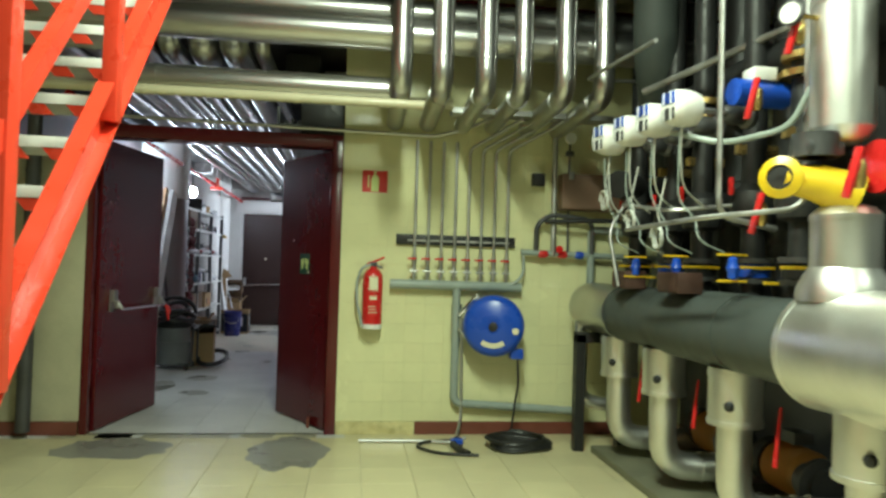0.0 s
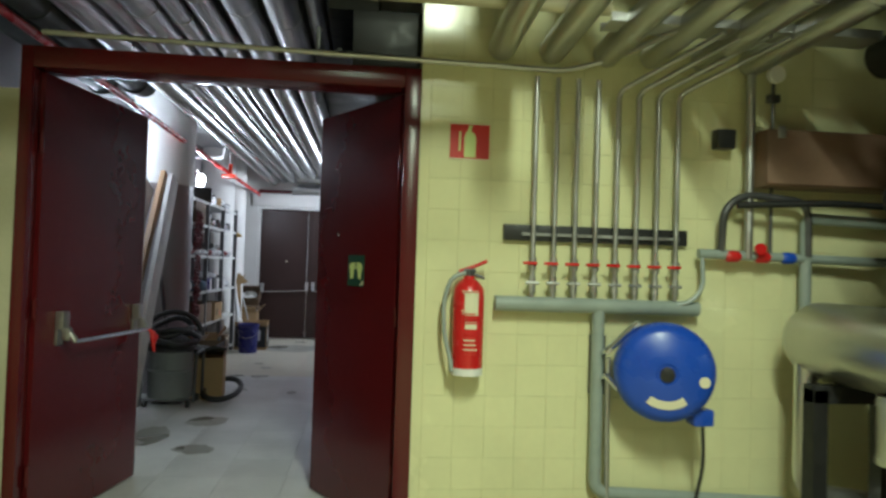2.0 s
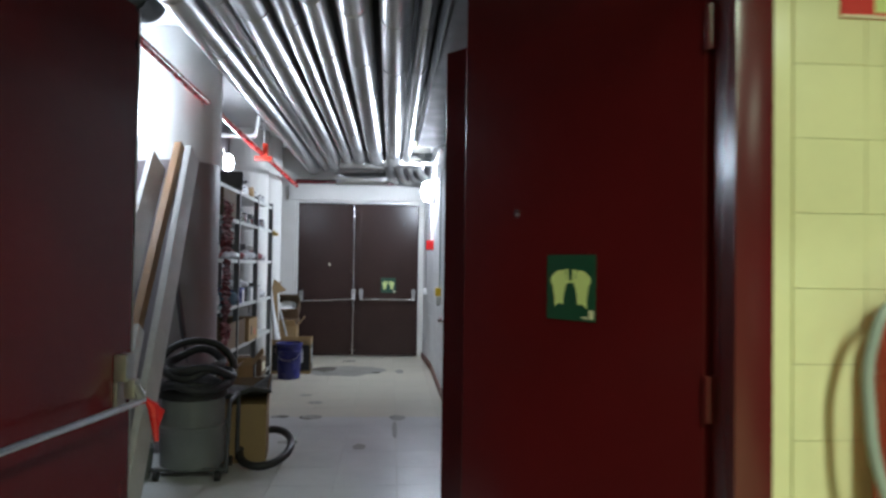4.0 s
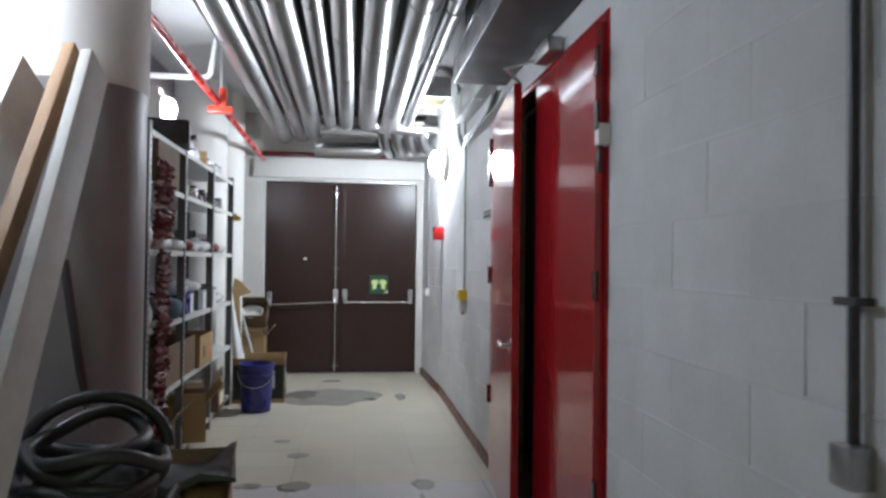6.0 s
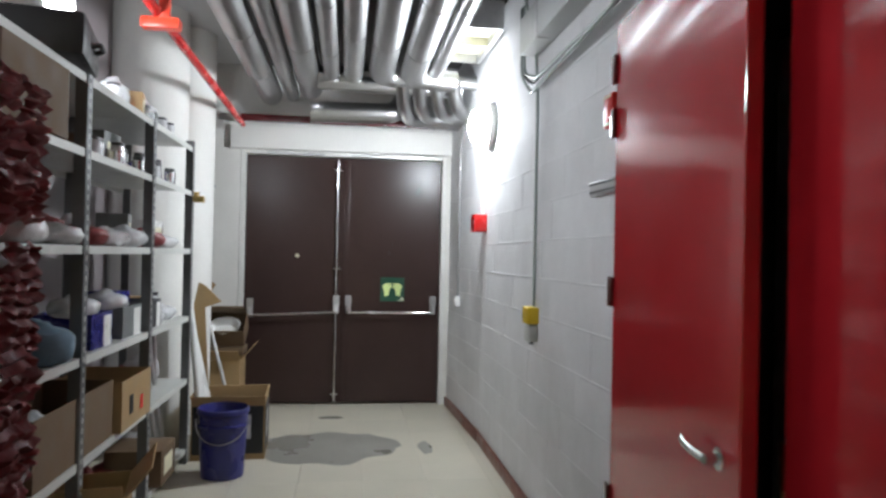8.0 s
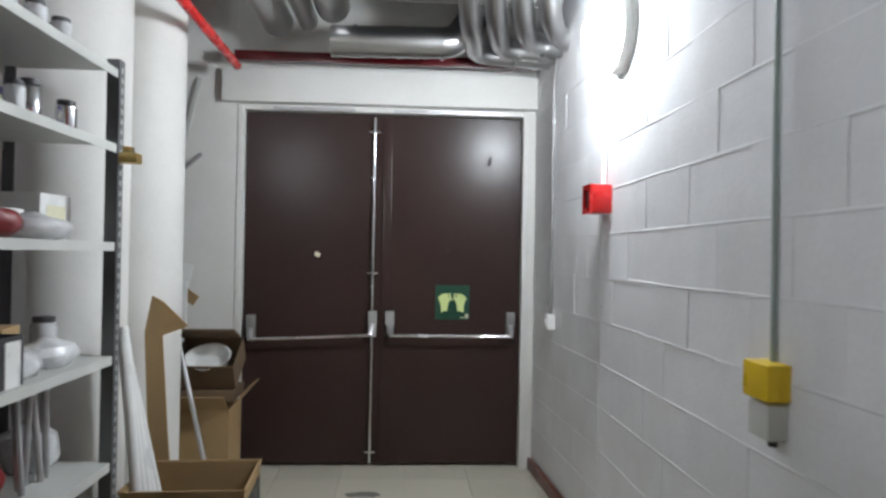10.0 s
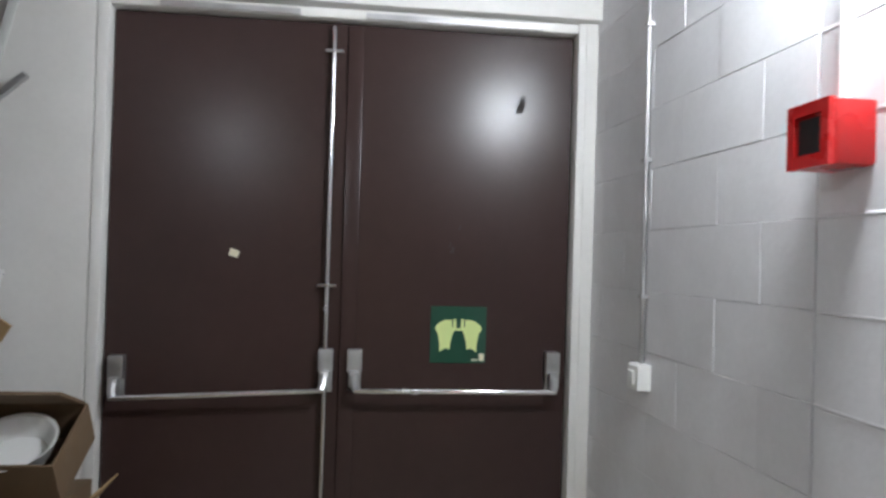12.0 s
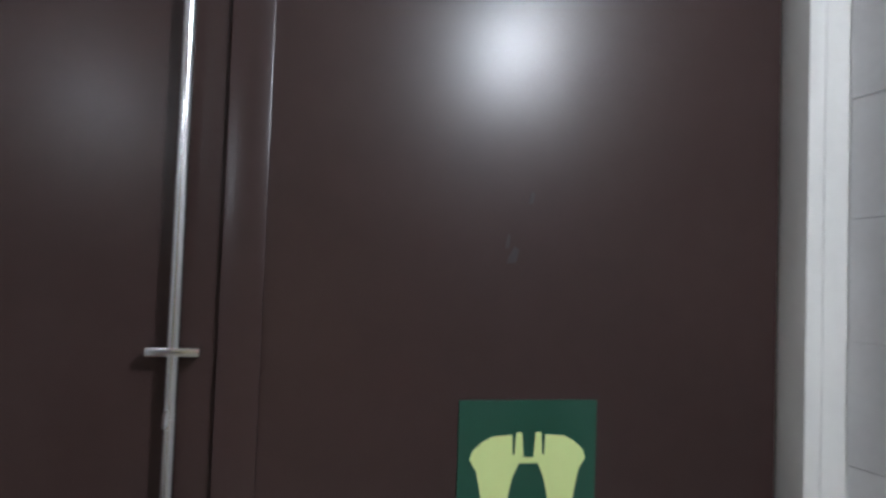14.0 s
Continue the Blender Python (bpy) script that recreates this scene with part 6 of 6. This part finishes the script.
def slab_mesh(key, w, d, t, ch, mat):
    """A chamfered slab: w by d across, top at 0, t deep."""
    if key in cache:
        return cache[key]
    b = B()
    lo = [b.verts.new((x, y, -t)) for x, y in ((-w / 2, -d / 2), (w / 2, -d / 2), (w / 2, d / 2), (-w / 2, d / 2))]
    md = [b.verts.new((v.co.x, v.co.y, -ch)) for v in lo]
    hi = [b.verts.new((v.co.x - math.copysign(ch, v.co.x), v.co.y - math.copysign(ch, v.co.y), 0)) for v in lo]
    b.faces.new(hi)
    for a, c in ((lo, md), (md, hi)):
        for i in range(4):
            j = (i + 1) % 4
            b.faces.new((a[i], a[j], c[j], c[i]))
    me = bpy.data.meshes.new("piece")
    b.to_mesh(me)
    b.free()
    me.materials.append(M[mat])
    cache[key] = me
    return me


def piece(name, me, m, parent):
    ob = new(name, me)
    ob.parent = parent
    ob.matrix_basis = m
    return ob


rest = {"tile": B(), "tile_warm": B(), "tile_grey": B()}


def tile_field(step, jx, jy, x0, x1, y0, y1, near, mat="tile"):
    """Square tiles with joints through jx and jy; those in near = (x0, x1, y0, y1) are pieces."""
    me = slab_mesh((mat, step), step - 0.0025, step - 0.0025, 0.012, 0.0007, mat)
    w = (step - 0.004) / 2
    for j in range(int((y0 - jy) / step) - 1, int((y1 - jy) / step) + 1):
        for i in range(int((x0 - jx) / step) - 1, int((x1 - jx) / step) + 1):
            x, y = jx + (i + 0.5) * step, jy + (j + 0.5) * step
            if not (x0 < x < x1 and y0 < y < y1):
                continue
            if near[0] < x < near[1] and near[2] < y < near[3]:
                piece("tile", me, pose(x, y, 0.0001 * ((i * 7 + j * 3) % 5)), floor)
            else:
                far = rest[mat]
                far.faces.new([far.verts.new((x + a * w, y + c * w, -0.0005)) for a, c in ((-1, -1), (1, -1), (1, 1), (-1, 1))])


tile_field(0.325, 0.43, 6.7, -3.15, 4.3, -3.1, WY + 0.05, (-1.8, 2.2, 4.2, 6.8), "tile_warm")
tile_field(0.394, -0.472, 11.65, LW, 0.15, GREY_TO, END, (-2.1, 0.1, 6.9, END))
tile_field(0.394, -0.472, 11.65, LW, 0.3, WY + 0.06, GREY_TO, (-4, 0.4, 6.6, GREY_TO), "tile_grey")
for mat, far in rest.items():
    if far.faces:
        tagged(part("tiles", far, mat, floor, "", 0), kind="stuff")


def block_wall(parent, mat, u0, u1, z0, z1, shift, place, skip=(), tag=""):
    """Courses of 0.2 m blocks from u0 to u1; place turns (u, z) into a pose whose z is the outward normal."""
    k = 0
    z = z0
    while z < z1 - 0.02:
        h = min(0.2, z1 - z)
        u = u0 - 0.4 + ((shift + 0.2 * (k % 2) - u0) % 0.4)
        while u < u1 - 0.001:
            a, c = max(u, u0), min(u + 0.4, u1)
            parts = [(a, c)]
            for s0, s1, sz0, sz1 in skip:
                if z + h > sz0 + 0.01 and z < sz1 - 0.01:
                    cut = []
                    for p, q in parts:
                        if q <= s0 or p >= s1:
                            cut.append((p, q))
                        else:
                            if p < s0:
                                cut.append((p, s0))
                            if q > s1:
                                cut.append((s1, q))
                    parts = cut
            for p, q in parts:
                w = q - p
                if w > 0.03:
                    w = round(w, 3)
                    me = slab_mesh((mat, w, round(h, 3)), w - 0.001, h - 0.0014, 0.03, 0.0009, mat)
                    piece("block", me, place((p + q) / 2, z + h / 2) @ pose(0, 0, 0.0008 * math.sin(9 * p + 5 * z), 0.3 * math.sin(7 * p + 3 * z), 0.18 * math.sin(4 * p + 11 * z), 0), parent)
            u += 0.4
        z += h
        k += 1


me = slab_mesh("wall_tile", 0.1562, 0.1542, 0.02, 0.0006, "yellow")
for j in range(17):
    for i in range(14):
        tilt = pose(0, 0, 0, 0.25 * math.sin(3.1 * i + 1.7 * j), 0.25 * math.sin(1.3 * i + 2.9 * j), 0)
        piece("wall_tile", me, pose(0.389 + 0.157 * (i - 0.14), WY, 0.178 + 0.155 * j, 90, 0, 0) @ tilt, wall_door)
block_wall(wall_corridor, "white", 7.56, 14.48, 0.09, 2.89, 14.08, lambda u, z: pose(RW, u, z, 0, -90, 0) @ pose(0, 0, 0, 0, 0, 90), ((9.785, 11.786, 0, 2.3),))
block_wall(wall_corridor, "white", 14.487, END - 0.062, 0.09, 2.89, 14.28, lambda u, z: pose(RW + SLANT * (u - RY), u, z, 0, -90, math.degrees(math.atan(-SLANT))) @ pose(0, 0, 0, 0, 0, 90))


def bead(x, y0, y1, z, h):
    """A painted-over mortar bead, half round, standing off the wall face at x."""
    b = B()
    prof = [(0.001, -h), (-0.0012, -h * 0.6), (-0.002, 0), (-0.0012, h * 0.6), (0.001, h)]
    n = max(2, int((y1 - y0) / 0.09))
    rows = []
    for i in range(n + 1):
        y = y0 + (y1 - y0) * i / n
        k = 0.75 + 0.5 * noise.noise(Vector((y * 5, z * 9, x)))
        dz = 0.0025 * noise.noise(Vector((y * 2.1, z * 4, 3.0)))
        rows.append([b.verts.new((x + p * k, y, z + q + dz)) for p, q in prof])
    for r0, r1 in zip(rows, rows[1:]):
        for k in range(4):
            b.faces.new((r0[k], r0[k + 1], r1[k + 1], r1[k]))
    b.faces.new([r for r in rows[0]])
    b.faces.new([r for r in rows[-1]][::-1])
    part("mortar_joint", b, "white", wall_corridor, "", 60)


for k in range(1, 14):
    z = 0.09 + 0.2 * k
    for y0, y1 in (((7.57, 9.78), (11.79, 14.48)) if z < 2.3 else ((7.57, 14.48),)):
        bead(RW, y0, y1, z, 0.006)
